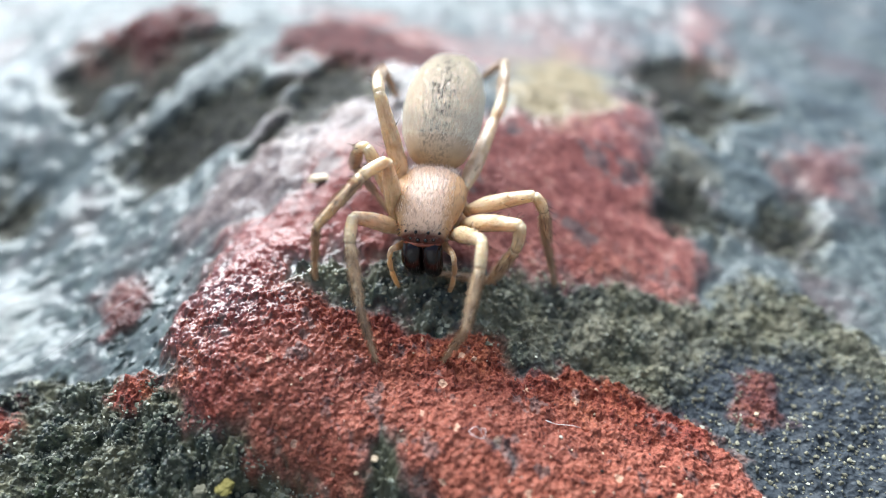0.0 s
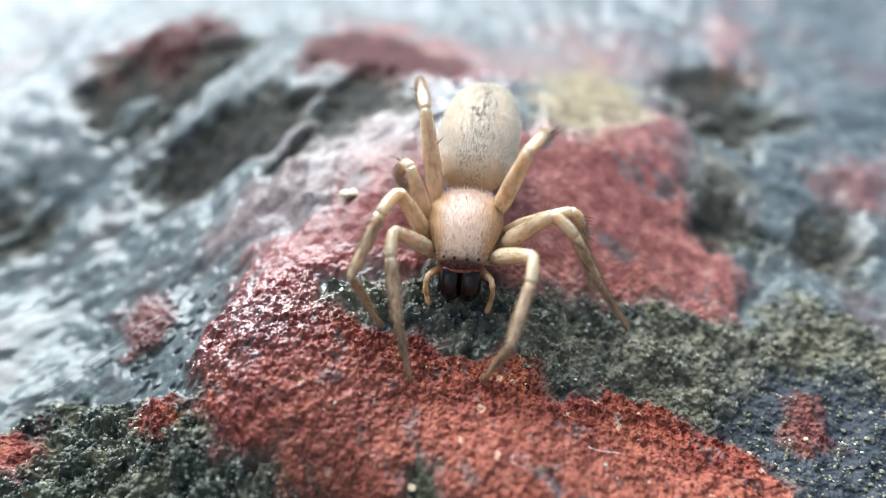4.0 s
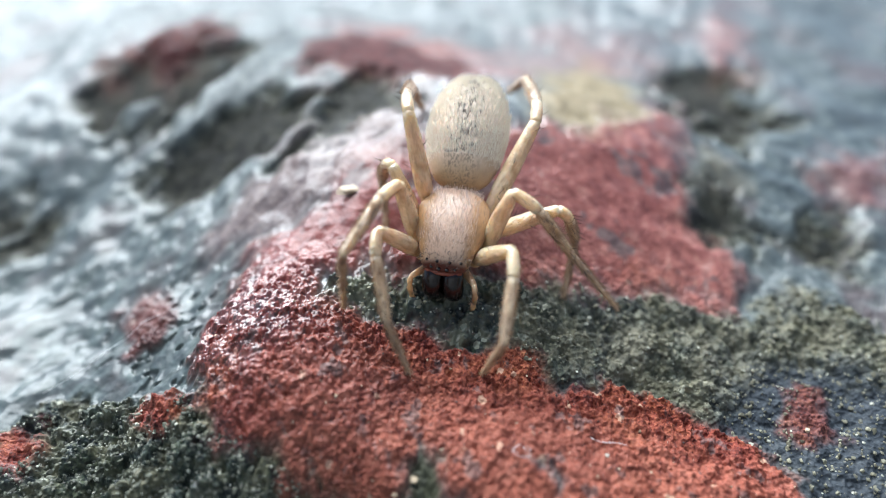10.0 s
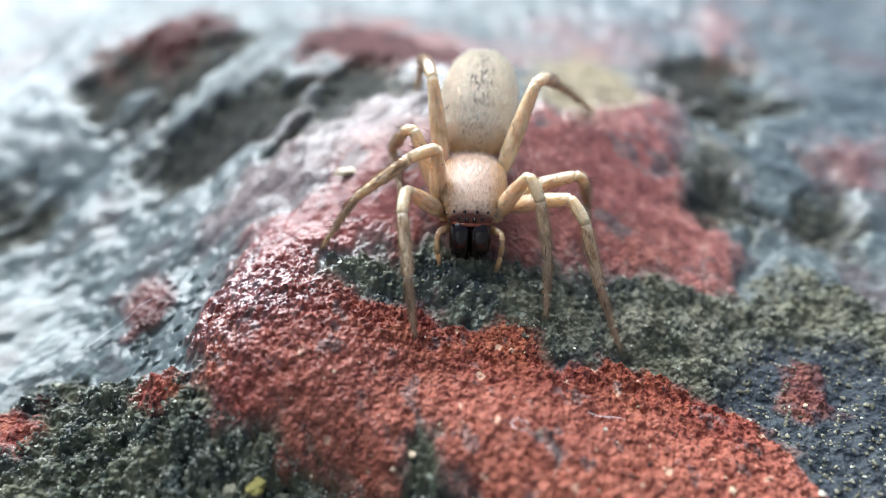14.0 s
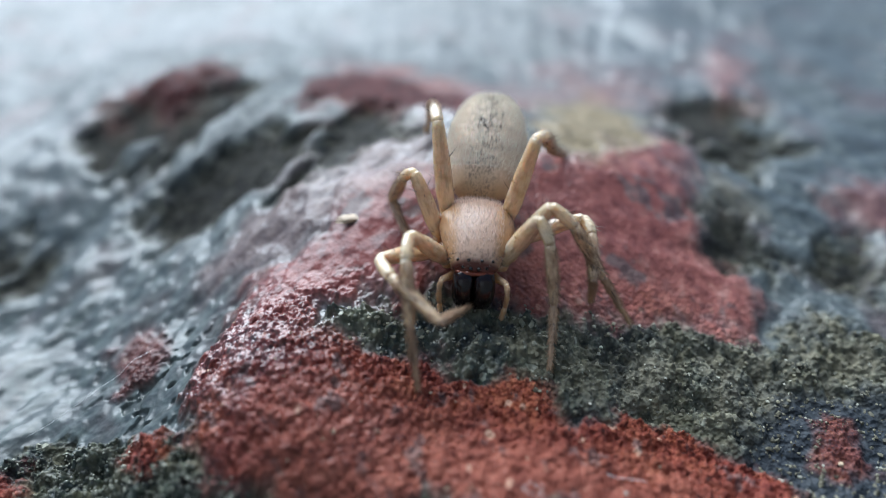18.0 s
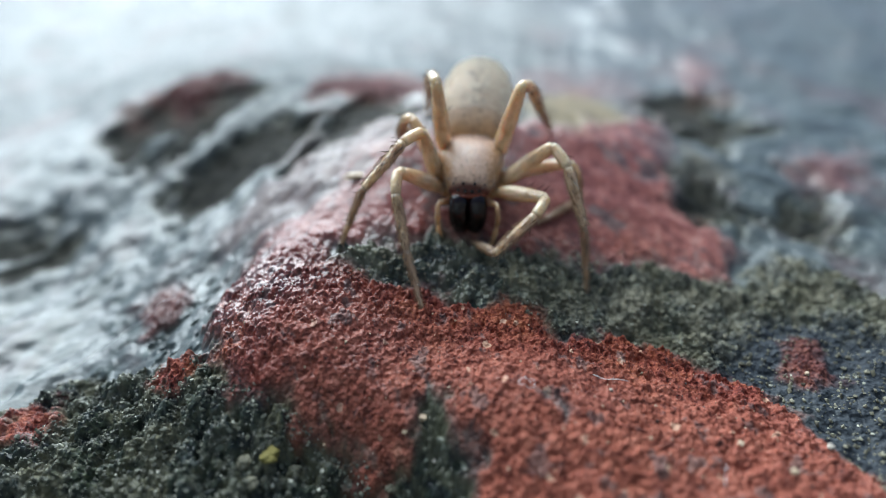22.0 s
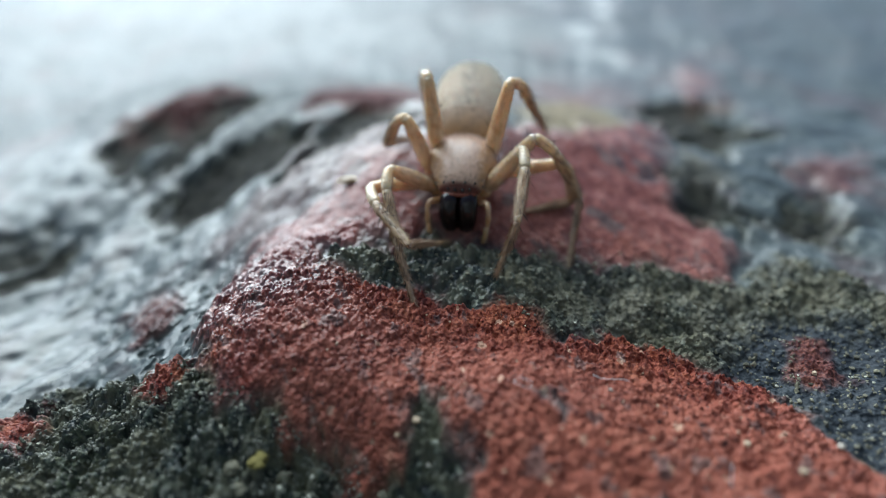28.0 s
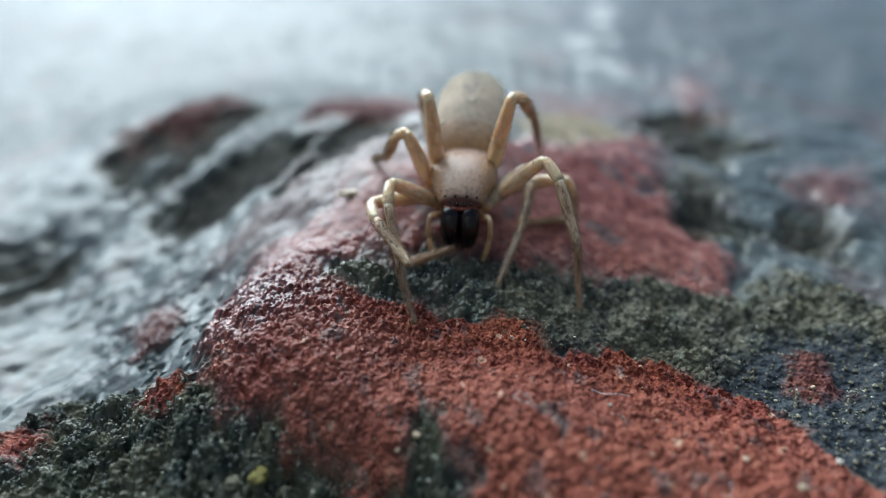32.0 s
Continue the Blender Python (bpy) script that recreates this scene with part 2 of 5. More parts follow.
JOINT_SKIN = skin("joint_skin", (0.56, 0.32, 0.15), (0.34, 0.15, 0.06), 0.3, 0.55)
ABDOMEN_SKIN = abdomen_material()
CARAPACE_SKIN = carapace_material()
JAW = plain("jaw_black", (0.008, 0.003, 0.003), 0.2, Specular_IOR_Level=0.4)
EYE_BLACK = plain("eye_black", (0.008, 0.005, 0.005), 0.22)
PALE_HAIR = plain("pale_hair", (0.80, 0.62, 0.52), 0.35)
DARK_HAIR = plain("dark_bristle", (0.04, 0.025, 0.018), 0.45)
LEG_HAIR = plain("tan_hair", (0.30, 0.19, 0.11), 0.4)
SAND = plain("sand_grain", (0.52, 0.40, 0.27), 0.45, True)
CLEAR_SAND = plain("pale_quartz", (0.60, 0.55, 0.46), 0.25, True)
DARK_GRIT = plain("dark_grit", (0.06, 0.055, 0.05), 0.6, True)
LICHEN = plain("olive_lichen", (0.19, 0.18, 0.125), 0.8, True)
# wet front lichen, with the recess's shade put into its darker colour
LICHEN_SHADED = plain("shaded_front_lichen", (0.11, 0.115, 0.085), 0.7, True)
LICHEN_YELLOW = plain("yellow_lichen", (0.17, 0.145, 0.035), 0.8)
LICHEN_PALE = plain("pale_lichen", (0.42, 0.42, 0.34), 0.8, True)
CHIP = plain("straw_chip", (0.46, 0.36, 0.25), 0.5)
WHITE_HAIR = plain("silvery_hair", (0.95, 0.79, 0.66), 0.28)
SILK = plain("silk", (0.8, 0.8, 0.78), 0.3)


# ---- noise on arrays ----
def hashed(ix, iy, k):
    h = (ix.astype(np.int64) * 374761393 + iy.astype(np.int64) * 668265263 + k * 974711) & 0xFFFFFFFF
    h = ((h ^ (h >> 13)) * 1274126177) & 0xFFFFFFFF
    return ((h ^ (h >> 16)) & 0xFFFFFF) / float(0xFFFFFF)


def perlin(x, y, size, k=0):
    x, y = x / size, y / size
    ix, iy = np.floor(x), np.floor(y)
    fx, fy = x - ix, y - iy
    u, v = fx * fx * (3 - 2 * fx), fy * fy * (3 - 2 * fy)

    def corner(a, b):
        g = hashed(ix + a, iy + b, k) * 2 * math.pi
        return np.cos(g) * (fx - a) + np.sin(g) * (fy - b)

    low = corner(0, 0) * (1 - u) + corner(1, 0) * u
    high = corner(0, 1) * (1 - u) + corner(1, 1) * u
    return (low * (1 - v) + high * v) * 1.4


def fractal(x, y, size, k=0, octaves=4, gain=0.5):
    total, a = 0, 1.0
    for o in range(octaves):
        total = total + a * perlin(x, y, size, k + o)
        size, a = size * 0.5, a * gain
    return total


def grains(x, y, size, k=0):
    """Rounded grains: one at a grain's middle, falling to zero at the joints."""
    x, y = x / size, y / size
    ix, iy = np.floor(x), np.floor(y)
    near = np.full(np.shape(x), 9.0)
    for a in (-1, 0, 1):
        for b in (-1, 0, 1):
            px, py = ix + a + hashed(ix + a, iy + b, k), iy + b + hashed(ix + a, iy + b, k + 1)
            near = np.minimum(near, (x - px) ** 2 + (y - py) ** 2)
    return np.clip(1 - near / 0.55, 0, 1)


def smooth(a, b, v):
    t = np.clip((v - a) / (b - a), 0, 1)
    return t * t * (3 - 2 * t)


# ---- the stone ----
# broad lumps of the stone: middle x, y, radius, height
LUMPS = [
    (-8, 17, 4, 3.08), (-3, 21, 5, 0.06), (-7, 27, 6, 1.5), (1, 14, 3.5, 2.37), (4, 20, 5, -0.23), (-2, 32, 8, 3.83),
    (8, 33, 6, 2.08), (-10, 39, 8, 1.29), (-20, 43, 8, 3.36), (15, 38, 8, 0.89), (-17, 21, 5, 0.29), (13, 22, 6, -0.31),
    (-26, 32, 8, -1.74), (-3, 11, 4, -0.53), (24, 30, 8, 0.35), (0, 25, 6, 1.23), (-12, 19, 3.5, 0.52), (9, 13, 5, 1.44),
    (-2.6, 13.1, 1.4, -1.0), (1.3, 14.4, 2, 0.45), (-6.5, 15.9, 2.2, 0.4), (-6, 11.5, 2, -1.2), (-4.5, 11.9, 1.5, -0.8), (-9.8, 20.3, 1.8, 0.45),
    (-6.5, 17, 3.5, -0.51), (1.5, 15, 3, -0.83), (4.5, 13.5, 3, 0.16), (8.5, 15.5, 3.5, -0.43), (13.5, 16.5, 4, -0.54), (-2.7, 13.2, 1.3, 2.14), (-15.5, 21, 5, -0.42),
]


def lie(x, y):
    """The stone's broad form."""
    z = -2.196 - 0.005 * x + 0.141 * np.clip(y, -60, 130)
    for a, b, s, h in LUMPS:
        z = z + h * np.exp(-((x - a) ** 2 + (y - b) ** 2) / (2 * s * s))
    # unseen bank added behind the eye to block sky light from there
    return z + 190 * smooth(-18, -110, y)


RED = {
    "front": [(-11.34, 15.82), (-12.55, 17.6), (-12.33, 21.63), (-11.44, 23.67), (-10.34, 24.49), (-7.46, 22.43), (-6.38, 20.12), (-5.07, 19.59), (-2.41, 19.62), (0.12, 19.43), (2.37, 18.64), (3.98, 17.07), (6.11, 18.5), (8.3, 17.74), (11.12, 16.79), (13.18, 14.78), (14.29, 12.22), (15.5, 6), (-1.0, 6), (-1.2, 11.45), (-1.4, 12.57), (-1.69, 13.66), (-2.58, 14.59), (-3.16, 14.2), (-3.43, 12.77), (-4.57, 12.6), (-6.12, 12.91), (-7.34, 13.5), (-8.47, 14.55)],
    "ridge": [(-11.5, 23.97), (-9.61, 24.93), (-7.02, 25.79), (-6.91, 28.05), (-4.7, 29.72), (1.7, 30.3), (4.8, 30.9), (11.3, 36.4), (12.8, 34.5), (11.5, 30.7), (11.6, 28.01), (13.33, 26.65), (14.13, 24.85), (13.1, 23.06), (10.17, 23.03), (4.01, 22.74), (0.5, 22.35), (-2.3, 22.76), (-5.43, 22.26), (-6.89, 21.57)],
    "crest": [(-10.7, 39.7), (-9.5, 44.7), (-6.3, 50), (-1.5, 46.7), (3.1, 46.4), (8, 51.2), (14.5, 50.2), (13.4, 41.2), (6.4, 41.1), (0.8, 35.3), (-1.5, 35), (-4.6, 37.5), (-8.1, 38)],
    "strip": [(-17.71, 21.94), (-17.9, 23.53), (-17.45, 24.38), (-15.55, 23.69), (-15.03, 21.26), (-15.95, 20.35)],
    "far_left": [(-24.7, 43.1), (-22.1, 45.6), (-18.6, 46.6), (-16.9, 43.4), (-18.7, 41.1), (-21.9, 40.9)],
    "far_right": [(20.5, 31.9), (22.5, 34.6), (25.8, 35.0), (24.3, 30.0), (21, 29.4)],
    "high": [(18.8, 50.3), (21.3, 55.1), (21.7, 50.4), (20.2, 44.2), (18, 43.1)],
    "spot": [(13.56, 17.11), (14.74, 18.49), (16.2, 18.21), (15.94, 16.73), (14.58, 16.08)],
    "low_left": [(-22.41, 17.09), (-20.13, 17.32), (-18.95, 16.74), (-19.81, 15.5), (-21.4, 15.08)],
    "tip": [(-14.67, 17.76), (-13.64, 17.85), (-12.84, 17.05), (-13.54, 16.08), (-14.27, 16.41)],
}
DEEP_RED = [(-11.5, 39.5), (-10, 44), (-6.5, 47), (-2.5, 44), (0.5, 40), (-0.5, 35.5), (-4.5, 37), (-8, 38)]
VEIL = [(-13.98, 24.75), (-9.68, 25.34), (-7.12, 26.18), (-4.4, 27.42), (-1.8, 29.4), (-1.4, 34), (-6, 34.5), (-9.84, 30.65), (-13.91, 27.24)]
GROOVED = [(-19.5, 21.5), (-17.5, 24.5), (-13.2, 24.0), (-12.6, 18.0), (-16.0, 18.6)]
SLATE = [(9.5, 16.6), (12.6, 19.6), (17.5, 20.2), (24, 17.5), (24, 8), (14.5, 8), (13.0, 14.4), (11.2, 15.6)]
SHEEN = [(-10.6, 16.4), (-12.3, 18.0), (-12.5, 21.69), (-10.38, 23.06), (-8.74, 21.6), (-5.68, 21.41), (-5.89, 19.6), (-7.34, 18.43), (-9.16, 17.77)]
SOAKED_LICHEN = [(-6.91, 20), (-5.85, 21.93), (-2.4, 22.28), (0.21, 21.14), (1.84, 19.43), (-2.21, 19.46)]
PIT = [(-3.26, 11.28), (-3.53, 12.8), (-3.25, 13.82), (-2.59, 14.73), (-1.89, 14.27), (-1.4, 12.94), (-1, 11.48)]
DARK_SPOT = [(1.98, 13.3), (2.3, 13.86), (3.01, 13.73), (2.89, 13.18)]
YELLOW = [(3.4, 33.4), (4.5, 38.2), (8.4, 43.3), (10.9, 39), (10.2, 35), (6.8, 31.6), (3.9, 31.1)]
PALE_SPOT = [(12.6, 30.6), (13.2, 33), (15.8, 32.6), (16, 30.8), (14, 30.2)]
FRONT_MOSS = [(-30, 16.5), (-21.93, 17.21), (-20.88, 18.16), (-18.59, 18.6), (-14.46, 17.75), (-12.46, 17.3), (-11.34, 15.82), (-8.47, 14.55), (-6.23, 13.18), (-3.53, 13), (-3.07, 14.45), (-1.6, 13.93), (-1, 11.02), (-1, 4), (-30, 4)]
OLIVE = [(-6.49, 20.05), (-5.86, 21.79), (-2.3, 22.48), (0.81, 22.26), (4.31, 22.64), (10.08, 22.86), (13.63, 22.79), (16.75, 24.56), (18.67, 23.38), (24, 19.0), (24, 8), (15, 8), (13.31, 15.01), (11.03, 16.6), (8.09, 17.64), (5.66, 18.21), (3.48, 17.25), (2.38, 18.39), (0.12, 19.34), (-2.31, 19.71), (-4.76, 19.75)]
SADDLE = [(-20, 33.5), (-16, 38.5), (-14.5, 45), (-10, 46), (-8, 39), (-15, 36.5)]
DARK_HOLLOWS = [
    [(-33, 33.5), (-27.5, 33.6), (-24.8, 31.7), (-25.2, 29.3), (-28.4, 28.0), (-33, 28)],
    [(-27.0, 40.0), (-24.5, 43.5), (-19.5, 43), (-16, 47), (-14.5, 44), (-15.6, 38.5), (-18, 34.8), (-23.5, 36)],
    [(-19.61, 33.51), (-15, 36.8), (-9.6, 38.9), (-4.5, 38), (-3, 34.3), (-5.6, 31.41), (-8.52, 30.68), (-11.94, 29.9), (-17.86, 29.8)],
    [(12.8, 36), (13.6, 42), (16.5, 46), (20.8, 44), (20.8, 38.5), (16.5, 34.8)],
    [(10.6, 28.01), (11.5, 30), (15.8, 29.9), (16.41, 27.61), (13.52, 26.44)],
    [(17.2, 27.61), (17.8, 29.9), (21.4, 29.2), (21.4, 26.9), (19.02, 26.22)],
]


def inside(x, y, poly, soft=0.5):
    """One inside an outline, zero outside, soft over its edge."""
    dist, inner = np.full(np.shape(x), 1e9), np.zeros(np.shape(x), bool)
    for (x0, y0), (x1, y1) in zip(poly, poly[1:] + poly[:1]):
        ex, ey = x1 - x0, y1 - y0
        t = np.clip(((x - x0) * ex + (y - y0) * ey) / (ex * ex + ey * ey), 0, 1)
        dist = np.minimum(dist, (x - x0 - t * ex) ** 2 + (y - y0 - t * ey) ** 2)
        if y0 != y1:
            inner ^= ((y0 > y) != (y1 > y)) & (x < (x1 - x0) * (y - y0) / (y1 - y0) + x0)
    d = np.sqrt(dist)
    return smooth(-soft, soft, np.where(inner, d, -d))


def surface(x, y):
    """Height of the stone and what covers it: red brick, moss, water, pale crust."""
    far = smooth(26, 44, y)
    wx = x + (0.9 + far) * fractal(x, y, 2.6, 11, 4, 0.6)
    wy = y + (0.9 + far) * fractal(x, y, 2.6, 31, 4, 0.6)
    red = np.zeros(np.shape(x))
    for name, outline in RED.items():
        red = np.maximum(red, (0.72 if name in ("spot", "strip") else 1.0) * inside(wx, wy, outline, 0.45 + 1.3 * far + 0.5 * smooth(21, 25, y)))
    red = red * (1 - 0.25 * far) * (1 - 0.45 * smooth(12, 19, x) * smooth(12, 16, y) * smooth(46, 41, y))
    deep = np.maximum(inside(wx, wy, DEEP_RED, 1.2), np.maximum(inside(wx, wy, RED["far_left"], 1.4), 0.6 * inside(wx, wy, RED["strip"], 0.6)))
    red = red * (1 - 0.9 * inside(wx, wy, DARK_SPOT, 0.4))
    red = red * (1 - 0.55 * smooth(-2, 3, x) * smooth(18, 15, x) * smooth(37, 42, y))
    body = red
    worn = smooth(0.22, 0.5, fractal(x, y, 2.8, 57, 4, 0.6)) * smooth(21.5, 25, y)
    red = red * (1 - 0.6 * worn)
    flecks = smooth(0.45, 0.62, fractal(x, y, 1.1, 51, 4, 0.6))
    red = red * (1 - 0.45 * flecks * (1 - 0.8 * smooth(21, 26, y)))
    pale = np.maximum(0.9 * inside(wx, wy, YELLOW, 1.9), 0.45 * inside(wx, wy, PALE_SPOT, 1.2))
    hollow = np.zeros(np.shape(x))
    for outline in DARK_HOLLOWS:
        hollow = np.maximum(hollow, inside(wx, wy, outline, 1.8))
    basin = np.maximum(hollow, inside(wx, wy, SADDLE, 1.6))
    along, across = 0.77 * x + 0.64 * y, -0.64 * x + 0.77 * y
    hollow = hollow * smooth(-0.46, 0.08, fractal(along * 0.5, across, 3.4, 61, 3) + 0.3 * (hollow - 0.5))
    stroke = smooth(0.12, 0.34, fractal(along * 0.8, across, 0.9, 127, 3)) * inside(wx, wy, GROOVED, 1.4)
    band, front = inside(wx, wy, OLIVE, 0.6), inside(wx, wy, FRONT_MOSS, 0.35)
    moss = np.maximum(np.maximum(front, band), hollow)
    slate = inside(wx, wy, SLATE, 1.2)
    dusty = 0.62 * band * smooth(-1.0, 6.0, x) * (1 - slate) * (0.5 + 0.5 * smooth(-0.3, 0.3, fractal(x, y, 2.4, 141, 3)))
    powdery = smooth(18.4, 15.4, y + 0.18 * x) * smooth(-11, -7, x)
    # water: a film on the far and left side, thinning over the shoulder of the brick
    edge = np.interp(y, [8, 15, 19, 24, 30, 40, 60], [-26, -16, -6.5, -2.5, -1, 3, 30]) + 2.2 * fractal(x, y, 5, 71, 3)
    wet = np.maximum(smooth(4.0, -3.0, x - edge), 0.66 * smooth(19, 30, y))
    wet = np.maximum(wet, 0.12 + 0.34 * smooth(0, -7, x) + 0.08 * smooth(11, 15, x) * smooth(20, 15, y) + 0.12 * smooth(-0.2, 0.5, fractal(x, y, 4, 81, 3)))
    wet = wet * (1 - 0.75 * front) * (1 - 0.9 * hollow) * (1 - 0.7 * basin)
    wet = wet * (1 - 0.5 * moss * (1 - red)) * (1 - 0.7 * smooth(31, 48, y) * (1 - 0.7 * smooth(8, 16, x))) * (1 - 0.95 * deep) * (1 - 0.7 * pale)
    sheen = inside(wx, wy, SHEEN, 1.6) * smooth(-0.45, 0.15, fractal(x, y, 0.9, 95, 3))
    veil = inside(wx, wy, VEIL, 1.2)
    wet = np.maximum(wet, sheen) * (1 - 0.68 * veil) + 0.12 * veil
    red = red * (1 - 0.85 * veil) + 0.27 * veil * (1 - hollow)
    # front moss is wet; soaking also darkens it for shade below the brick
    wet = np.maximum(wet, 0.8 * front * (0.35 + 0.65 * smooth(-0.3, 0.3, fractal(x, y, 3, 97, 3))))
    wet = np.maximum(wet, 0.8 * inside(wx, wy, SOAKED_LICHEN, 0.9) * (1 - red))
    # mossy pit; its soaked dark colour also carries the pit's shade
    pit = inside(wx, wy, PIT, 0.5)
    moss, red, wet = np.maximum(moss, pit), red * (1 - pit), np.maximum(wet, 0.8 * pit)
    z = lie(x, y) - 0.5 * inside(wx, wy, PIT, 1.1) + 0.22 * fractal(x, y, 6, 3, 3) + 0.10 * fractal(x, y, 1.6, 5, 3)
    rough = (1 - 0.25 * wet) * (1 - 0.25 * sheen) * (1.3 - 0.5 * powdery) * (1 - 0.6 * veil) * (1 - 0.95 * smooth(20.5, 24.5, y))
    jx, jy = x + 0.12 * perlin(x, y, 0.4, 6), y + 0.12 * perlin(x, y, 0.4, 4)
    z = z + body * rough * (0.12 * grains(jx, jy, 0.27, 7) + 0.05 * grains(x, y, 0.6, 9) + 0.10 * grains(jx, jy, 0.15, 8) + 0.21 * fractal(x, y, 0.5, 14, 4, 0.6) + 0.2 * (1 - powdery) * fractal(x, y, 1.1, 16, 2))
    grey = 1 - body
    crumbs = fractal(x, y, 0.9, 15, 4, 0.62)
    z = z + grey * moss * (1 - 0.75 * hollow) * (1 + 0.3 * front) * (1 - 0.3 * dusty) * (1 - 0.6 * slate) * (0.20 * grains(x, y, 0.42, 17) + 0.34 * grains(x, y, 1.1, 19) + 0.09 * grains(x, y, 0.2, 18) + 0.38 * crumbs - 0.25 + 0.6 * band * grains(x, y, 2.1, 23))
    film = grey * (1 - moss)
    z = z + film * (1 - 0.65 * smooth(28, 42, y)) * (0.32 * fractal(along * 0.4, across, 2.8, 29, 2) + 0.05 * grains(along * 0.6, across, 0.9, 25) + 0.16 * np.minimum(fractal(along * 0.7, across, 1.2, 27, 2), 0.0))
    z = z + 0.3 * body - 0.9 * hollow - 0.2 * film * stroke - 0.55 * inside(wx, wy, FRONT_MOSS, 1.3) * smooth(-12, -9, x)
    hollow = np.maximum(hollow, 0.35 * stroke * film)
    return z, red, moss, wet, pale, hollow, deep, sheen, dusty, slate, powdery


def spaced(lo, hi, a, b, step, grow):
    """Even steps from a to b, widening towards lo and hi."""
    middle = list(np.arange(a, b, step))
    up, s = [b], step
    while up[-1] < hi:
        s *= grow
        up.append(up[-1] + s)
    down, s = [], step
    at = a
    while at > lo:
        s *= grow
        at -= s
        down.append(at)
    return np.array(down[::-1] + middle + up)


def build_stone():
    xs = spaced(-320, 320, -16, 16, 0.05, 1.021)
    ys = spaced(-320, 420, 11, 23.5, 0.05, 1.015)
    gx, gy = np.meshgrid(xs, ys)
    z, red, moss, wet, pale, hollow_dark, deep, sheen, dusty, slate, powdery = surface(gx, gy)
    ny, nx = gx.shape
    co = np.stack([gx, gy, z], -1).reshape(-1, 3) * MM
    i = np.arange(ny * nx).reshape(ny, nx)
    quads = np.stack([i[:-1, :-1], i[:-1, 1:], i[1:, 1:], i[1:, :-1]], -1).reshape(-1)
    me = bpy.data.meshes.new("stone_ground")
    n = len(quads) // 4
    me.vertices.add(len(co))
    me.vertices.foreach_set("co", co.astype(np.float32).ravel())
    me.loops.add(len(quads))
    me.loops.foreach_set("vertex_index", quads.astype(np.int32))
    me.polygons.add(n)
    me.polygons.foreach_set("loop_start", np.arange(0, 4 * n, 4, dtype=np.int32))
    me.polygons.foreach_set("use_smooth", np.ones(n, bool))
    me.update(calc_edges=True)
    for name, values in (("red", red), ("moss", moss), ("wet", wet), ("pale", pale), ("hollow_dark", hollow_dark * (1 - 0.9 * red)), ("deep", 0.92 * deep), ("sheen", sheen), ("dusty", dusty), ("slate", slate), ("worn", 0.85 * powdery), ("hazed_rose", (1 - deep) * 0.8 * smooth(19, 25, gy + 2 * fractal(gx, gy, 5, 91, 2)))):
        a = me.attributes.new(name, "FLOAT", "POINT")
        a.data.foreach_set("value", values.astype(np.float32).ravel())
    me.materials.append(STONE)
    return tagged(new("ground", me), "weathered red brick crusted with grey mortar and olive lichen, wet on one side", "ground", kind="structure")


stone = build_stone()


def height(x, y):
    return float(surface(np.array([x], float), np.array([y], float))[0][0])


# ---- building helpers ----
def part(name, bm, material, parent=None, label="", flat=False):
    me = bpy.data.meshes.new(name)
    bmesh.ops.recalc_face_normals(bm, faces=bm.faces)
    bm.to_mesh(me)
    bm.free()
    if not flat:
        me.polygons.foreach_set("use_smooth", np.ones(len(me.polygons), bool))
    me.materials.append(material)
    ob = new(name, me)
    if parent is not None:
        ob.parent = parent
    if label:
        tagged(ob, label)
    return ob


def loft(rings, sides=20, bm=None):
    """A closed skin over elliptic rings: (centre, right, up) with right and up as half-axes, in mm."""
    bm = bm or bmesh.new()
    loops = []
    for c, r, u in rings:
        c, r, u = Vector(c), Vector(r), Vector(u)
        loops.append([bm.verts.new((c + r * math.cos(a) + u * math.sin(a)) * MM) for a in (2 * math.pi * k / sides for k in range(sides))])
    for a, b in zip(loops, loops[1:]):
        for k in range(sides):
            bm.faces.new((a[k], a[(k + 1) % sides], b[(k + 1) % sides], b[k]))
    bm.faces.new(loops[0][::-1])
    bm.faces.new(loops[-1])
    return bm


def tube(points, radii, sides=12, bm=None):
    """A round limb along points."""
    points = [Vector(p) for p in points]
    rings = []
    for i, (p, r) in enumerate(zip(points, radii)):
        ahead = (points[min(i + 1, len(points) - 1)] - points[max(i - 1, 0)]).normalized()
        side = ahead.cross(Vector((0, 0, 1)) if abs(ahead.z) < 0.9 else Vector((1, 0, 0))).normalized()
        rings.append((p, side * r, side.cross(ahead) * r))
    return loft(rings, sides, bm)


def ball(bm, at, r, squash=(1, 1, 1), cuts=2):
    made = bmesh.ops.create_icosphere(bm, subdivisions=cuts, radius=1.0)["verts"]
    for v in made:
        v.co = Vector((v.co.x * r * squash[0] + at[0], v.co.y * r * squash[1] + at[1], v.co.z * r * squash[2] + at[2])) * MM
    return bm


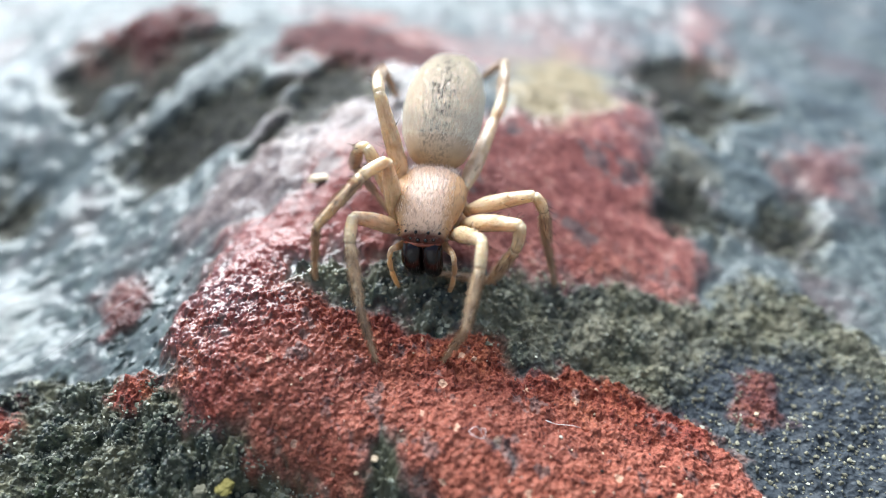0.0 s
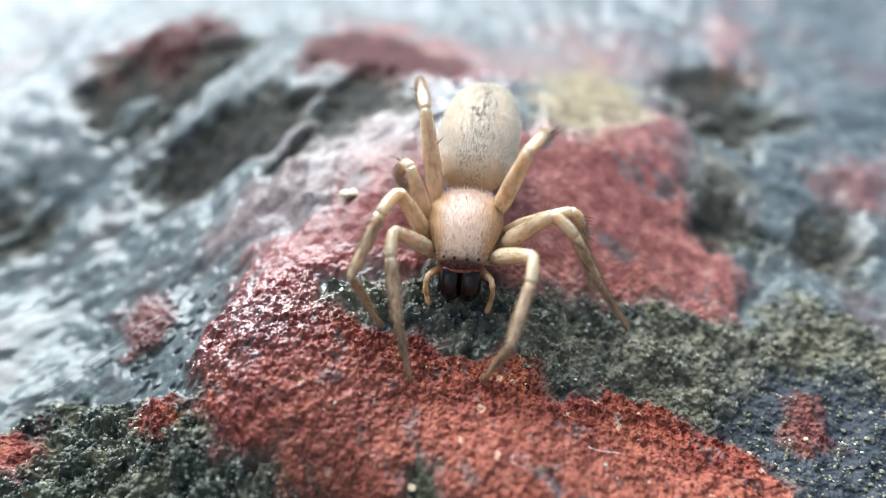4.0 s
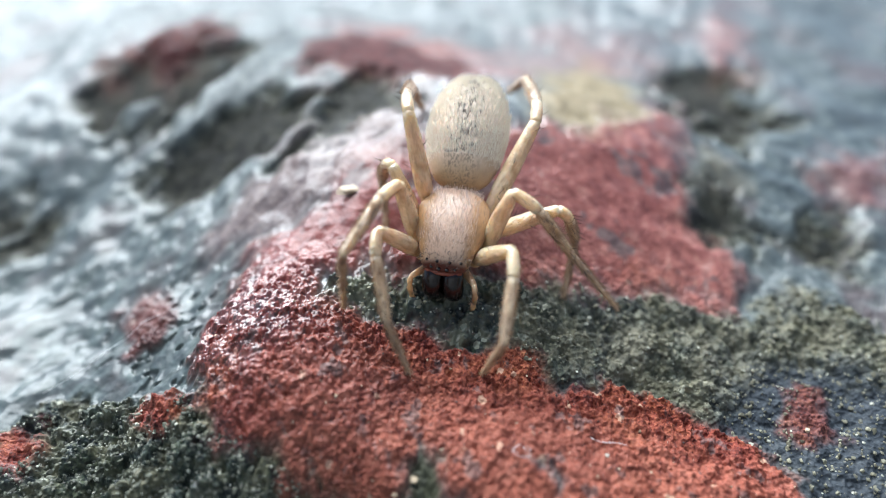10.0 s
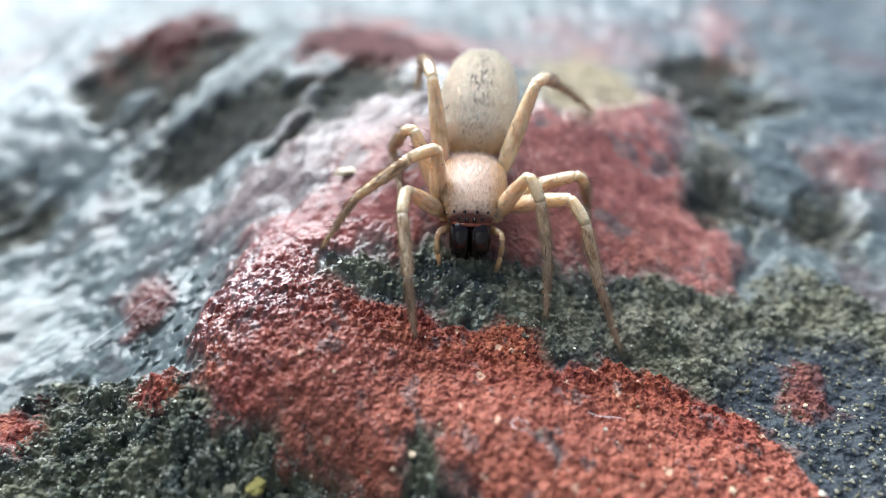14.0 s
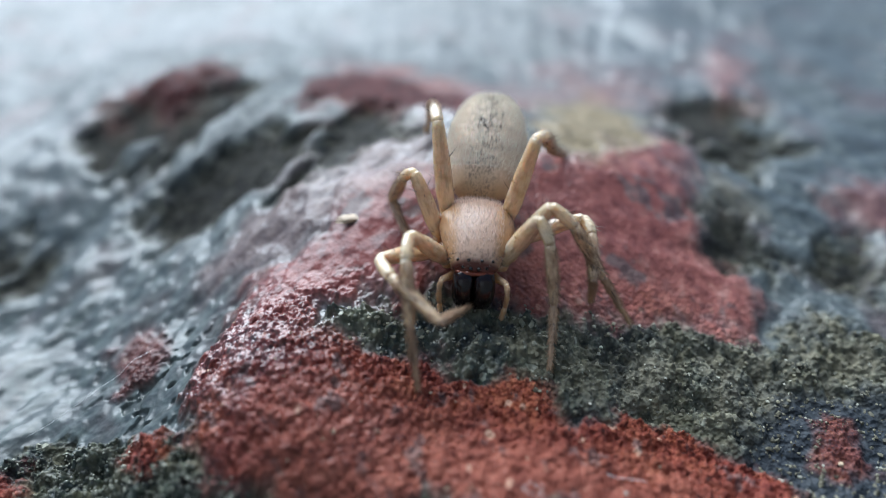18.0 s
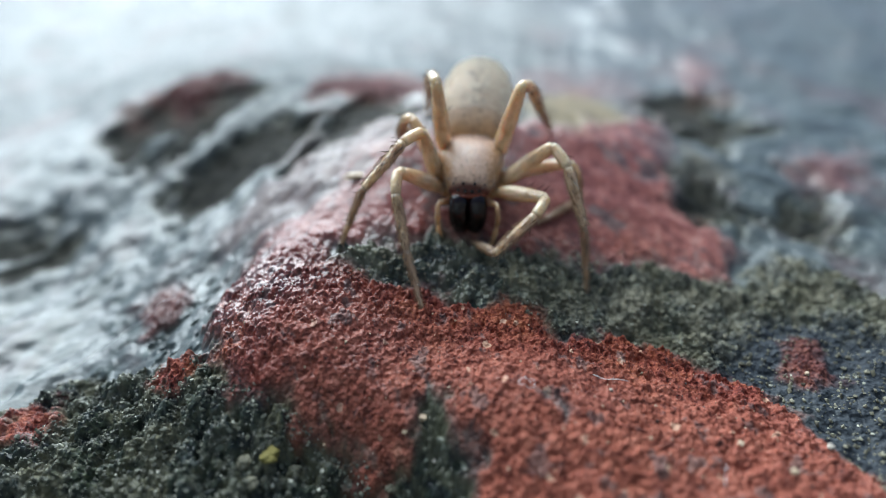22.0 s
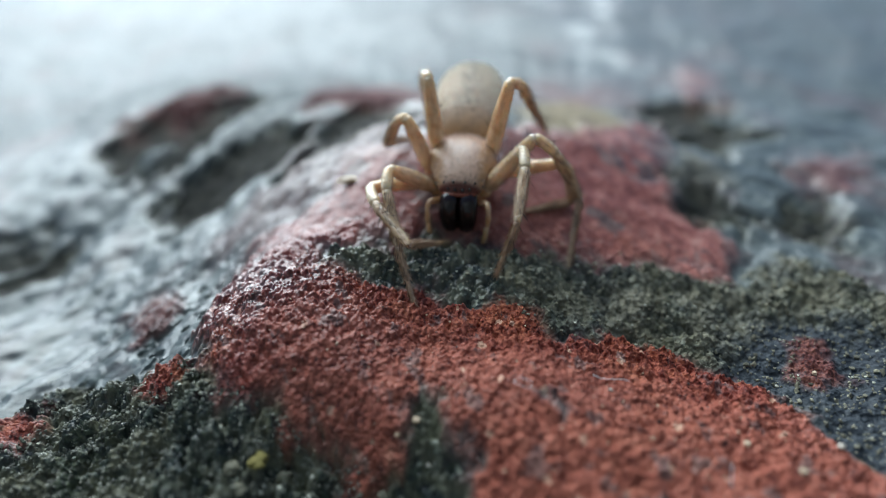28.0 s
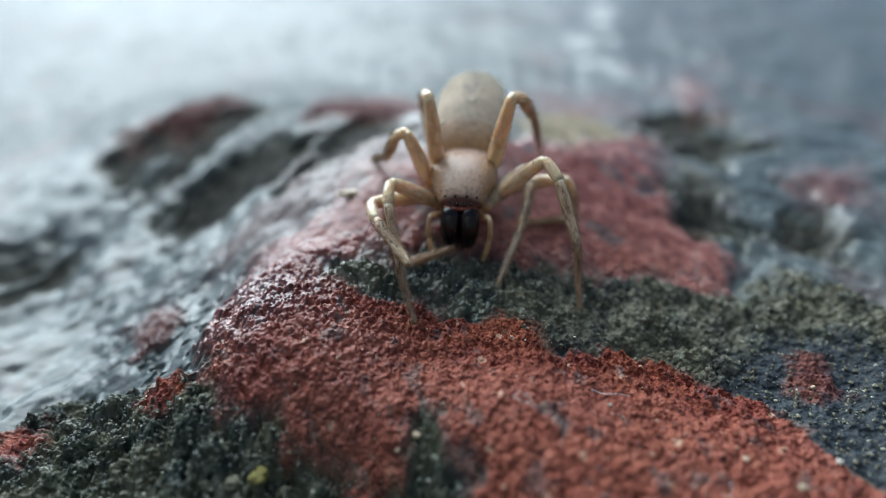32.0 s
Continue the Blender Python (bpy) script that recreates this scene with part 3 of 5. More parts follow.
def hair_mesh(name, roots, material, parent, width=0.012):
    """Many thin tapering hairs: (root, tip) pairs in mm, three-sided."""
    verts, faces = [], []
    for a, b in roots:
        a, b = Vector(a), Vector(b)
        d = (b - a).normalized()
        s = d.cross(Vector((0.3, 0.2, 1))).normalized() * width
        q = d.cross(s)
        k = len(verts)
        bend = (a + b) / 2 + Vector((0, 0, 0.04)) * (b - a).length
        for c, w in ((a, 1.0), (bend, 0.7)):
            verts += [(c + s * w) * MM, (c - s * 0.5 * w + q * 0.87 * w) * MM, (c - s * 0.5 * w - q * 0.87 * w) * MM]
        verts.append(b * MM)
        for j in range(3):
            n = (j + 1) % 3
            faces += [(k + j, k + n, k + 3 + n, k + 3 + j), (k + 3 + j, k + 3 + n, k + 6)]
    me = bpy.data.meshes.new(name)
    me.from_pydata([tuple(v) for v in verts], [], faces)
    me.materials.append(material)
    ob = new(name, me)
    ob.parent = parent
    return tagged(ob, kind="stuff")


# ---- the spider: the head looks along -y, the abdomen lies along +y ----
LENGTHS = {1: (3, 3.65, 2.8), 2: (3.42, 4, 3.5), 3: (3.33, 2.9, 2.8), 4: (4.7, 4.1, 3.8)}
HIPS = {1: (1.2, -3, -0.5), 2: (1.6, -2.35, -0.6), 3: (1.65, -1.6, -0.6), 4: (1.3, -0.8, -0.45)}


def spread(profile, y):
    """Half-width, top and underside at y, rounded between the given sections."""
    ys, near = [p[0] for p in profile], y + np.linspace(-0.1, 0.1, 5)
    return [float(np.interp(near, ys, [p[k] for p in profile]).mean()) for k in (1, 2, 3)]


CARAPACE = [(-4.0, 0.55, 0.25, -0.1), (-3.92, 0.84, 0.50, -0.22), (-3.7, 1.02, 0.72, -0.4), (-3.35, 1.12, 0.92, -0.5), (-2.9, 1.28, 1.07, -0.55), (-2.35, 1.52, 1.17, -0.6), (-1.7, 1.68, 1.17, -0.6), (-1.05, 1.64, 1.05, -0.55), (-0.55, 1.40, 0.88, -0.5), (-0.2, 1.05, 0.68, -0.42), (0.0, 0.65, 0.44, -0.3), (0.06, 0.25, 0.15, -0.1)]
ABDOMEN = [(-0.1, 0.27, 0.18, -0.18), (0.12, 0.85, 0.56, -0.36), (0.5, 1.3, 0.95, -0.63), (1.3, 1.68, 1.35, -0.9), (2.4, 1.87, 1.51, -1.08), (3.5, 1.82, 1.44, -1.03), (4.5, 1.53, 1.19, -0.85), (5.15, 1.12, 0.83, -0.59), (5.5, 0.77, 0.5, -0.36), (5.68, 0.27, 0.16, -0.14)]


def body_loft(profile, count=26, sides=28, arch=1.0):
    rings = []
    y0, y1 = profile[0][0], profile[-1][0]
    for k in range(count):
        s = k / (count - 1)
        y = y0 + (y1 - y0) * (0.5 - 0.5 * math.cos(math.pi * s))
        w, top, low = spread(profile, y)
        rings.append(((0, y, (top + low) / 2), (w, 0, 0), (0, 0, (top - low) / 2)))
    return loft(rings, sides)


def body_hairs(profile, count, seed, lean, length, keep=lambda x, y: True, arc=(0.02, 0.98), rise=0.35):
    rng, out = random.Random(seed), []
    y0, y1 = profile[0][0] + 0.1, profile[-1][0] - 0.1
    while len(out) < count:
        y, a = rng.uniform(y0, y1), math.pi * rng.uniform(*arc)
        w, top, low = spread(profile, y)
        mid, half = (top + low) / 2, (top - low) / 2
        n = Vector((math.cos(a) / w, 0, math.sin(a) / half)).normalized()
        p = Vector((w * math.cos(a), y, mid + half * math.sin(a))) - 0.02 * n
        if not keep(p.x, p.y):
            continue
        tip = p + (n * rise + Vector((rng.uniform(-0.25, 0.25), lean, 0))).normalized() * length * rng.uniform(0.6, 1.3)
        out.append((p, tip))
    return out


def limb_profile(kind, length):
    """Points along +y and radii of a leg joint."""
    shapes = {
        "femur": [(0, 0.18), (0.06, 0.27), (0.3, 0.40), (0.6, 0.375), (0.88, 0.30), (0.97, 0.27), (1.0, 0.235), (1.02, 0.14)],
        "patella": [(-0.08, 0.10), (-0.03, 0.21), (0.08, 0.26), (0.5, 0.272), (0.88, 0.255), (1.0, 0.235)],
        "tibia": [(0, 0.225), (0.05, 0.238), (0.4, 0.245), (0.85, 0.195), (0.97, 0.175), (1.0, 0.155), (1.02, 0.09)],
        "metatarsus": [(-0.03, 0.08), (0, 0.145), (0.05, 0.155), (0.5, 0.128), (0.94, 0.11), (1.0, 0.102)],
        "tarsus": [(0, 0.10), (0.06, 0.103), (0.5, 0.092), (0.85, 0.066), (1.0, 0.028)],
    }
    return [(0, s * length, 0) for s, _ in shapes[kind]], [r for _, r in shapes[kind]]


def limb(name, start, end, material, parent, thick, bow=0.0, seed=0, hairs=70, spines=4):
    """A leg joint from start to end, both (y, z) in its parent's space."""
    (y0, z0), (y1, z1) = start, end
    length = math.hypot(y1 - y0, z1 - z0)
    pts, radii = limb_profile(name, length)
    at = [p[1] / length for p in pts]

    def axis(s):
        return Vector((0, y0 + (y1 - y0) * s, z0 + (z1 - z0) * s + bow * math.sin(math.pi * min(1, max(0, s)))))

    fine_at = sorted(set(at) | {0.15, 0.4, 0.7})
    ob = part(name, tube([axis(s) for s in fine_at], [float(np.interp(s, at, radii)) * thick for s in fine_at], 16), material, parent)
    along = (axis(1) - axis(0)).normalized()
    side, back = Vector((1, 0, 0)), Vector((1, 0, 0)).cross(along)
    rng, fine, stout = random.Random(seed), [], []
    for k in range(hairs + spines):
        s, a = rng.uniform(0.05, 0.97), rng.uniform(0, 2 * math.pi)
        big = k >= hairs
        if big:
            a = rng.choice((0.35, 1.2, 1.9, 2.8)) + rng.uniform(-0.2, 0.2)
        r = float(np.interp(s, at, radii)) * thick
        n = side * math.cos(a) + back * math.sin(a)
        p = axis(s) + n * r * 0.95
        tip = p + (n * (0.8 if big else 0.5) + along * 0.8).normalized() * (rng.uniform(0.4, 0.65) if big else rng.uniform(0.14, 0.36))
        (stout if big else fine).append((p, tip))
    hair_mesh("hair_coat", fine, LEG_HAIR, ob, 0.008)
    if stout:
        hair_mesh("bristle_coat", stout, DARK_HAIR, ob, 0.016)
    return ob


def bone(a, b, up=(0, 0, 1)):
    """The pose of a limb whose +y runs from a to b, in mm."""
    a, b = Vector(a), Vector(b)
    y = (b - a).normalized()
    x = y.cross(Vector(up)).normalized()
    m = Matrix((x, y, x.cross(y))).transposed().to_4x4()
    return Matrix.Translation(a * MM) @ m


def build_head(spider):
    """Eyes, clypeus, jaws and palps."""
    part("clypeus", tube([(x, -4.07 + 0.19 * x * x, 0.19 - 0.05 * abs(x)) for x in (-0.82, -0.7, -0.35, 0, 0.35, 0.7, 0.82)], [0.03, 0.07, 0.09, 0.09, 0.09, 0.07, 0.03], 12), CLYPEUS, spider, "dark red bar between eyes and jaws")
    # two rows of four eyes
    for x, y, z, r in ((0.17, -3.955, 0.39, 0.10), (0.50, -3.87, 0.37, 0.09), (0.27, -3.70, 0.64, 0.085), (0.72, -3.62, 0.53, 0.085)):
        for s in (-1, 1):
            part("eye", ball(bmesh.new(), (s * x, y, z), r), EYE_BLACK, spider)
    for s in (-1, 1):
        rings = []
        for y, z, x, w, d in ((-3.72, 0.05, 0.42, 0.34, 0.2), (-3.95, 0.0, 0.44, 0.42, 0.26), (-4.24, -0.14, 0.45, 0.46, 0.38), (-4.40, -0.45, 0.46, 0.47, 0.43), (-4.42, -0.95, 0.45, 0.45, 0.40), (-4.36, -1.4, 0.42, 0.42, 0.35), (-4.3, -1.78, 0.38, 0.37, 0.28), (-4.27, -1.98, 0.36, 0.29, 0.2), (-4.26, -2.05, 0.35, 0.13, 0.1)):
            lean = min(1.0, max(0.0, (0.12 - z) / 0.5))
            rings.append(((s * x, y, z), (w, 0, 0), Vector((0, -lean, 1 - lean)).normalized() * d))
        jaw = part("jaw", loft(rings, 20), JAW, spider, "glossy black-brown jaw")
        rng = random.Random(40 + s)
        roots = []
        for k in range(60):
            p = Vector((s * (0.44 + rng.uniform(-0.36, 0.36)), -4.66 + rng.uniform(-0.05, 0.15), rng.uniform(-1.9, -0.1)))
            roots.append((p, p + Vector((rng.uniform(-0.1, 0.1), -0.2, -0.2)) * rng.uniform(0.6, 1.4)))
        hair_mesh("hair_coat", roots, DARK_HAIR, jaw, 0.007)
        part("fang", tube([(s * 0.36, -4.3, -1.85), (s * 0.2, -4.34, -2.06), (s * 0.05, -4.3, -2.12)], [0.09, 0.06, 0.015], 8), JAW, jaw)
        path = [(s * 0.7, -3.35, -0.55), (s * 1.0, -3.75, -0.5), (s * 1.25, -4.05, -0.28), (s * 1.38, -4.25, -0.14)]
        palp = part("palp", tube(path, [0.18, 0.19, 0.15, 0.12], 14), PALP_SKIN, spider)
        shin = [(s * 1.36, -4.22, -0.10), (s * 1.43, -4.42, -0.3), (s * 1.45, -4.6, -0.7), (s * 1.42, -4.72, -1.1)]
        part("palp_shin", tube(shin, [0.10, 0.135, 0.13, 0.11], 14), PALP_SKIN, palp)
        tip = [(s * 1.42, -4.71, -1.06), (s * 1.38, -4.8, -1.35), (s * 1.3, -4.9, -1.8), (s * 1.2, -4.98, -2.2), (s * 1.16, -5.0, -2.34)]
        part("palp_tip", tube(tip, [0.09, 0.12, 0.12, 0.09, 0.03], 14), PALP_SKIN, palp)
        roots = []
        for k in range(130):
            q, a = rng.uniform(0.0, 1.0), rng.uniform(0, 2 * math.pi)
            p = Vector((s * (1.46 - 0.26 * q), -4.45 - 0.52 * q, -0.35 - 1.85 * q)) + Vector((math.cos(a), math.sin(a), 0)) * 0.105
            roots.append((p, p + Vector((math.cos(a), math.sin(a), -0.6)) * rng.uniform(0.08, 0.24)))
        hair_mesh("hair_coat", roots, LEG_HAIR, palp, 0.007)


def build_spider():
    spider = tagged(new("spider"), "pale cream spider with black jaws standing on the red brick", "spider")
    part("carapace", body_loft(CARAPACE, 40, 40), CARAPACE_SKIN, spider, "glossy pinkish tan carapace, dark red towards the eyes")
    hair_mesh("hair_coat", body_hairs(CARAPACE, 1500, 3, 1.0, 0.24, lambda x, y: abs(x) < 1.15 and y > -3.75), PALE_HAIR, spider, 0.009)
    hair_mesh("bristle_coat", body_hairs(CARAPACE, 90, 8, -0.4, 0.32, lambda x, y: y < -3.2), DARK_HAIR, spider, 0.011)
    part("sternum", body_loft([(-3.2, 0.4, -0.35, -0.75), (-2.4, 1.05, -0.3, -0.95), (-1.2, 1.05, -0.3, -0.95), (-0.4, 0.4, -0.3, -0.75)], 12, 16), PALP_SKIN, spider)
    part("pedicel", tube([(0, -0.2, 0.05), (0, 0.1, 0.1), (0, 0.4, 0.1)], [0.3, 0.26, 0.3]), PALP_SKIN, spider)
    build_head(spider)
    for s in (-1, 1):
        for k, h in HIPS.items():
            out = Vector((s * h[0], h[1], h[2]))
            part("coxa", tube([(s * h[0] * 0.35, h[1] * 0.96, -0.62), (s * h[0] * 0.65, h[1], -0.6), out * 0.92 + Vector((0, 0, -0.05)), out], [0.30, 0.38, 0.36, 0.26], 14), PALP_SKIN, spider)
            part("trochanter", ball(bmesh.new(), out, 0.30, (1, 1, 0.95), 3), JOINT_SKIN, spider, "amber joint at the base of the leg")
    abdomen = part("abdomen", body_loft(ABDOMEN, 44, 44), ABDOMEN_SKIN, spider, "plump cream abdomen with a broken dark streak")
    hair_mesh("hair_coat", body_hairs(ABDOMEN, 7500, 5, 1.0, 0.3, lambda x, y: y > 0.9, rise=0.45), WHITE_HAIR, abdomen, 0.0085)
    hair_mesh("bristle_coat", body_hairs(ABDOMEN, 800, 6, 1.0, 0.16, lambda x, y: abs(x) < 1.1 and noise.noise(Vector((x * 6, y * 3.5, 0))) > abs(x) * 0.75 - 0.15 + 0.08 * abs(y - 2.2) and y > 0.7), DARK_HAIR, abdomen, 0.013)
    for s in (-1, 1):
        part("spinneret", tube([(s * 0.16, 5.3, -0.2), (s * 0.2, 5.65, -0.24), (s * 0.22, 5.92, -0.24)], [0.15, 0.13, 0.05], 10), PALP_SKIN, abdomen)
    joints = {}
    for side in "LR":
        for k, (a, b, c) in LENGTHS.items():
            thick = (0.97, 1.0, 0.95, 1.02)[k - 1]
            seed = k * 10 + (side == "R")
            knee = (0.30 * b, 0.085 * b)
            upper = limb("femur", (0, 0), (a, 0), LEG_SKIN, spider, thick, 0.08, seed, 110, 5)
            lower = limb("tibia", knee, (b, 0), SHIN_SKIN, spider, thick, 0.0, seed + 100, 620, 7)
            limb("patella", (0, 0), knee, LEG_SKIN, lower, thick, 0.05, seed + 200, 50, 2)
            foot = limb("metatarsus", (0, 0), (0.6 * c, 0), TIP_SKIN, spider, thick, 0.03, seed + 300, 520, 6)
            limb("tarsus", (0.6 * c, 0), (c, 0), TIP_SKIN, foot, thick, 0.02, seed + 400, 200, 0)
            for seg, y, z, r in ((upper, 0.985 * a, 0, 0.25), (lower, knee[0], knee[1], 0.236), (foot, 0.02 * c, 0, 0.158)):
                part("joint_ring", tube([(0, y - 0.03, z), (0, y - 0.015, z), (0, y + 0.015, z), (0, y + 0.03, z)], [r * thick * f for f in (0.6, 1.0, 1.0, 0.6)], 14), JOINT, seg, "thin dark brown ring at the joint")
            joints[side + str(k)] = (upper, lower, foot)
    return spider, abdomen, joints


spider, abdomen, joints = build_spider()


# ---- loose grains, lichen and threads on the stone ----
def pebble_mesh(name, seed, material):
    bm = bmesh.new()
    rng = random.Random(seed)
    bmesh.ops.create_icosphere(bm, subdivisions=3, radius=1.0)
    sx, sy, sz = rng.uniform(0.8, 1.2), rng.uniform(0.7, 1.1), rng.uniform(0.55, 0.9)
    for v in bm.verts:
        f = 1 + 0.35 * noise.noise(v.co * 1.3 + Vector((seed * 7.1, 0, 0))) + 0.3 * noise.noise(v.co * 4.0 + Vector((seed * 3.7, 0, 0)))
        v.co = Vector((v.co.x * sx * f, v.co.y * sy * f, v.co.z * sz * f))
    me = bpy.data.meshes.new(name)
    bm.to_mesh(me)
    bm.free()
    me.materials.append(material)
    return me


def settle(name, me, x, y, size, seed, label, category, group=""):
    rng = random.Random(seed)
    ob = new(name, me)
    ob.matrix_world = pose(x * MM, y * MM, (height(x, y) + 0.25 * size) * MM, rng.uniform(-30, 30), rng.uniform(-30, 30), rng.uniform(0, 360)) @ Matrix.Scale(size * MM, 4)
    return tagged(ob, label, category, group)


def scatter(name, count, material, pick, sizes, seed, label, category):
    """Grit too fine to count, in one object."""
    rng = np.random.default_rng(seed)
    bm = bmesh.new()
    bmesh.ops.create_icosphere(bm, subdivisions=1, radius=1.0)
    base = np.array([v.co[:] for v in bm.verts])
    tri = np.array([[v.index for v in f.verts] for f in bm.faces])
    bm.free()
    x, y = pick(rng, count)
    z = surface(x, y)[0]
    size = rng.uniform(*sizes, len(x)) * rng.choice([0.7, 1.0, 1.4], len(x), p=[0.5, 0.35, 0.15])
    lump = 1 + 0.36 * rng.standard_normal((len(x), len(base), 1))
    at = np.stack([x, y, z + 0.1 * size], -1)
    stretch = rng.uniform(0.7, 1.25, (len(x), 1, 3))
    verts = (at[:, None] + base[None] * np.clip(lump, 0.6, 1.4) * stretch * size[:, None, None]) * MM
    faces = tri[None] + (np.arange(len(x)) * len(base))[:, None, None]
    me = bpy.data.meshes.new(name)
    me.from_pydata(verts.reshape(-1, 3).tolist(), [], faces.reshape(-1, 3).tolist())
    me.materials.append(material)
    return tagged(new(name, me), label, category, kind="stuff")


def within(outline, box):
    def pick(rng, count):
        x, y = rng.uniform(box[0], box[2], count), rng.uniform(box[1], box[3], count)
        ok = inside(x, y, outline, 0.4) > 0.6
        for spot in (RED["tip"], RED["low_left"], RED["spot"]):
            ok &= inside(x, y, spot, 0.4) < 0.4
        return x[ok], y[ok]

    return pick


def loose_things():
    scatter("sand", 220, SAND, within(RED["front"], (-12, 8, 15, 24)), (0.025, 0.055), 1, "tan sand grains strewn over the red brick", "sand")
    scatter("quartz_sand", 14, CLEAR_SAND, within(RED["front"], (-6, 8, 15, 18)), (0.025, 0.05), 2, "pale quartz grains strewn over the red brick", "sand")
    scatter("grit", 220, DARK_GRIT, within(RED["front"], (-12, 8, 15, 24)), (0.025, 0.055), 3, "dark grit in the pores of the red brick", "grit")
    scatter("olive_lichen_crust", 6500, LICHEN_SHADED, within(FRONT_MOSS, (-24, 9, -5, 19)), (0.03, 0.09), 4, "crumbly olive lichen on grey mortar", "lichen")
    scatter("pale_lichen_crust", 1700, LICHEN_PALE, within(FRONT_MOSS, (-24, 9, -5, 19)), (0.025, 0.07), 5, "pale crumbs of lichen on grey mortar", "lichen")
    scatter("olive_lichen_band", 6000, LICHEN, within(OLIVE, (-7, 9, 24, 25)), (0.03, 0.10), 6, "crumbly olive lichen band across the brick", "lichen")
    scatter("pale_lichen_band", 900, LICHEN_PALE, within(OLIVE, (-7, 9, 24, 25)), (0.03, 0.08), 7, "pale crumbs on the lichen band", "lichen")
    for k, (x, y, size) in enumerate(((-2.85, 13.7, 0.19), (-3.5, 13.2, 0.1), (-2.4, 12.6, 0.08), (-5.9, 16.2, 0.08), (6.0, 12.5, 0.08), (13.3, 12.7, 0.13), (11.1, 11.3, 0.13), (14.4, 16.8, 0.14), (4.9, 14.6, 0.09), (9.6, 12.6, 0.15))):
        settle("sand_grain", pebble_mesh("sand_grain", k, CLEAR_SAND if k % 3 == 2 else SAND), x, y, size, k, "pale sand grain lying on the brick", "sand grain", "loose grains")
    for k, (x, y, size) in enumerate(((-8.9, 12.95, 0.4), (-10.0, 12.9, 0.3), (-8.1, 13.0, 0.25), (-9.6, 12.2, 0.28), (-4.2, 12.4, 0.22))):
        settle("lichen_clump", pebble_mesh("lichen_clump", 60 + k, LICHEN_YELLOW if k == 0 else LICHEN), x, y, size, 60 + k, "yellow-olive lichen clump on dark mortar", "lichen")
    chip = settle("straw_chip", pebble_mesh("straw_chip", 90, CHIP), -6.1, 26.0, 0.5, 90, "straw-coloured chip on the wet brick", "chip")
    chip.matrix_world = pose(-6.1 * MM, 26.0 * MM, (height(-6.1, 26.0) + 0.12) * MM, 8, 6, 20) @ Matrix.Diagonal((0.75 * MM, 0.32 * MM, 0.15 * MM, 1))

    def thread(points, r, label, name="silk_thread"):
        pts = []
        for x, y, lift in points:
            pts.append((x, y, height(x, y) + lift))
        tagged(part(name, tube(pts, [r] * len(pts), 6), SILK), label, "thread")

    curl = [(1.25 + 0.3 * math.cos(a) + 0.03 * a, 14.2 + 0.22 * math.sin(a), 0.06 + 0.03 * math.sin(2 * a)) for a in (k * 0.45 for k in range(18))]
    thread(curl, 0.009, "curled pale fibre on the red brick", "curled_fibre")
    curl = [(-6.9 + 0.55 * math.cos(a), 20.9 + 0.5 * math.sin(a), 0.1) for a in (0.4 - k * 0.25 for k in range(11))]
    thread(curl, 0.009, "curved pale fibre on the wet brick", "curled_fibre")
    thread([(-20.5 + 0.75 * k, 19.0 + 0.42 * k, 0.5 + 0.03 * k) for k in range(8)], 0.008, "fine silk thread over the wet stone")
    thread([(4.3 + 0.3 * k, 15.2 - 0.03 * k, 0.12 + 0.03 * k) for k in range(6)], 0.012, "short silk thread on the brick")
    thread([(8.2 + 0.03 * k, 10.6 + 0.1 * k, 0.1 + 0.14 * k) for k in range(6)], 0.014, "short silk thread standing on the brick")


loose_things()


# ---- what moves ----
BODY_ROWS = [
    (0, -0.36, 24.58, 8.71, 18.7, -1.61, -8.62), (1, -0.7, 24.31, 8.69, 24.02, 0.78, -8.45), (2, -0.59, 24.32, 8.57, 24.03, -0.65, -9.01),
    (3, -0.45, 24.57, 8.23, 18.65, 0.62, -6.13), (6, -0.37, 24.97, 8.19, 22.96, 1.72, -7.18), (7, -0.5, 25.13, 8.19, 19.66, 1.39, -7.67),
    (8, -0.32, 24.96, 8.28, 23.31, -1.02, -7.76), (9, -0.51, 24.82, 8.29, 21.14, 1.38, -9.28), (10, -0.81, 24.24, 8.34, 26.25, 1.07, -11.67),
    (11, -0.93, 24.39, 8.38, 27.52, 3.71, -11.73), (12, -0.86, 24.78, 8.26, 25.43, 1.74, -10), (13, -0.22, 25.69, 8.17, 20.02, 1.28, -4.11),
    (14, -0.04, 25.81, 7.94, 13.93, 1.71, -2.72), (17, -0.01, 25.78, 8.1, 10.98, 2.84, -3.94), (18, -0.06, 25.78, 8.01, 15.56, 4.06, -3.63),
    (19, 0.05, 26.13, 8.21, 16.71, 1.91, -4.7), (20, 0.09, 25.83, 8.46, 14.17, 0.86, -7.99), (21, 0.06, 26.04, 8.51, 15.12, 2, -7.42),
    (22, 0.03, 26.39, 8.6, 17.53, 3.29, -5.08), (23, -0.04, 26.54, 8.51, 19.84, 3.63, -4.95), (24, -0.13, 26.83, 8.66, 19.37, 3.21, -4.57),
    (27, -0.01, 26.84, 8.68, 20.41, 4.23, -5.18), (28, -0, 26.6, 8.67, 19.14, 4.03, -6.91), (29, -0.09, 26.42, 8.66, 16.73, 3.24, -5.82),
    (30, -0.01, 26.36, 8.7, 17.87, 3.71, -5.86), (31, -0.04, 26, 8.81, 17.81, 5.01, -5.41), (32, -0.01, 26.15, 8.78, 17.52, 4.33, -5.84),
]
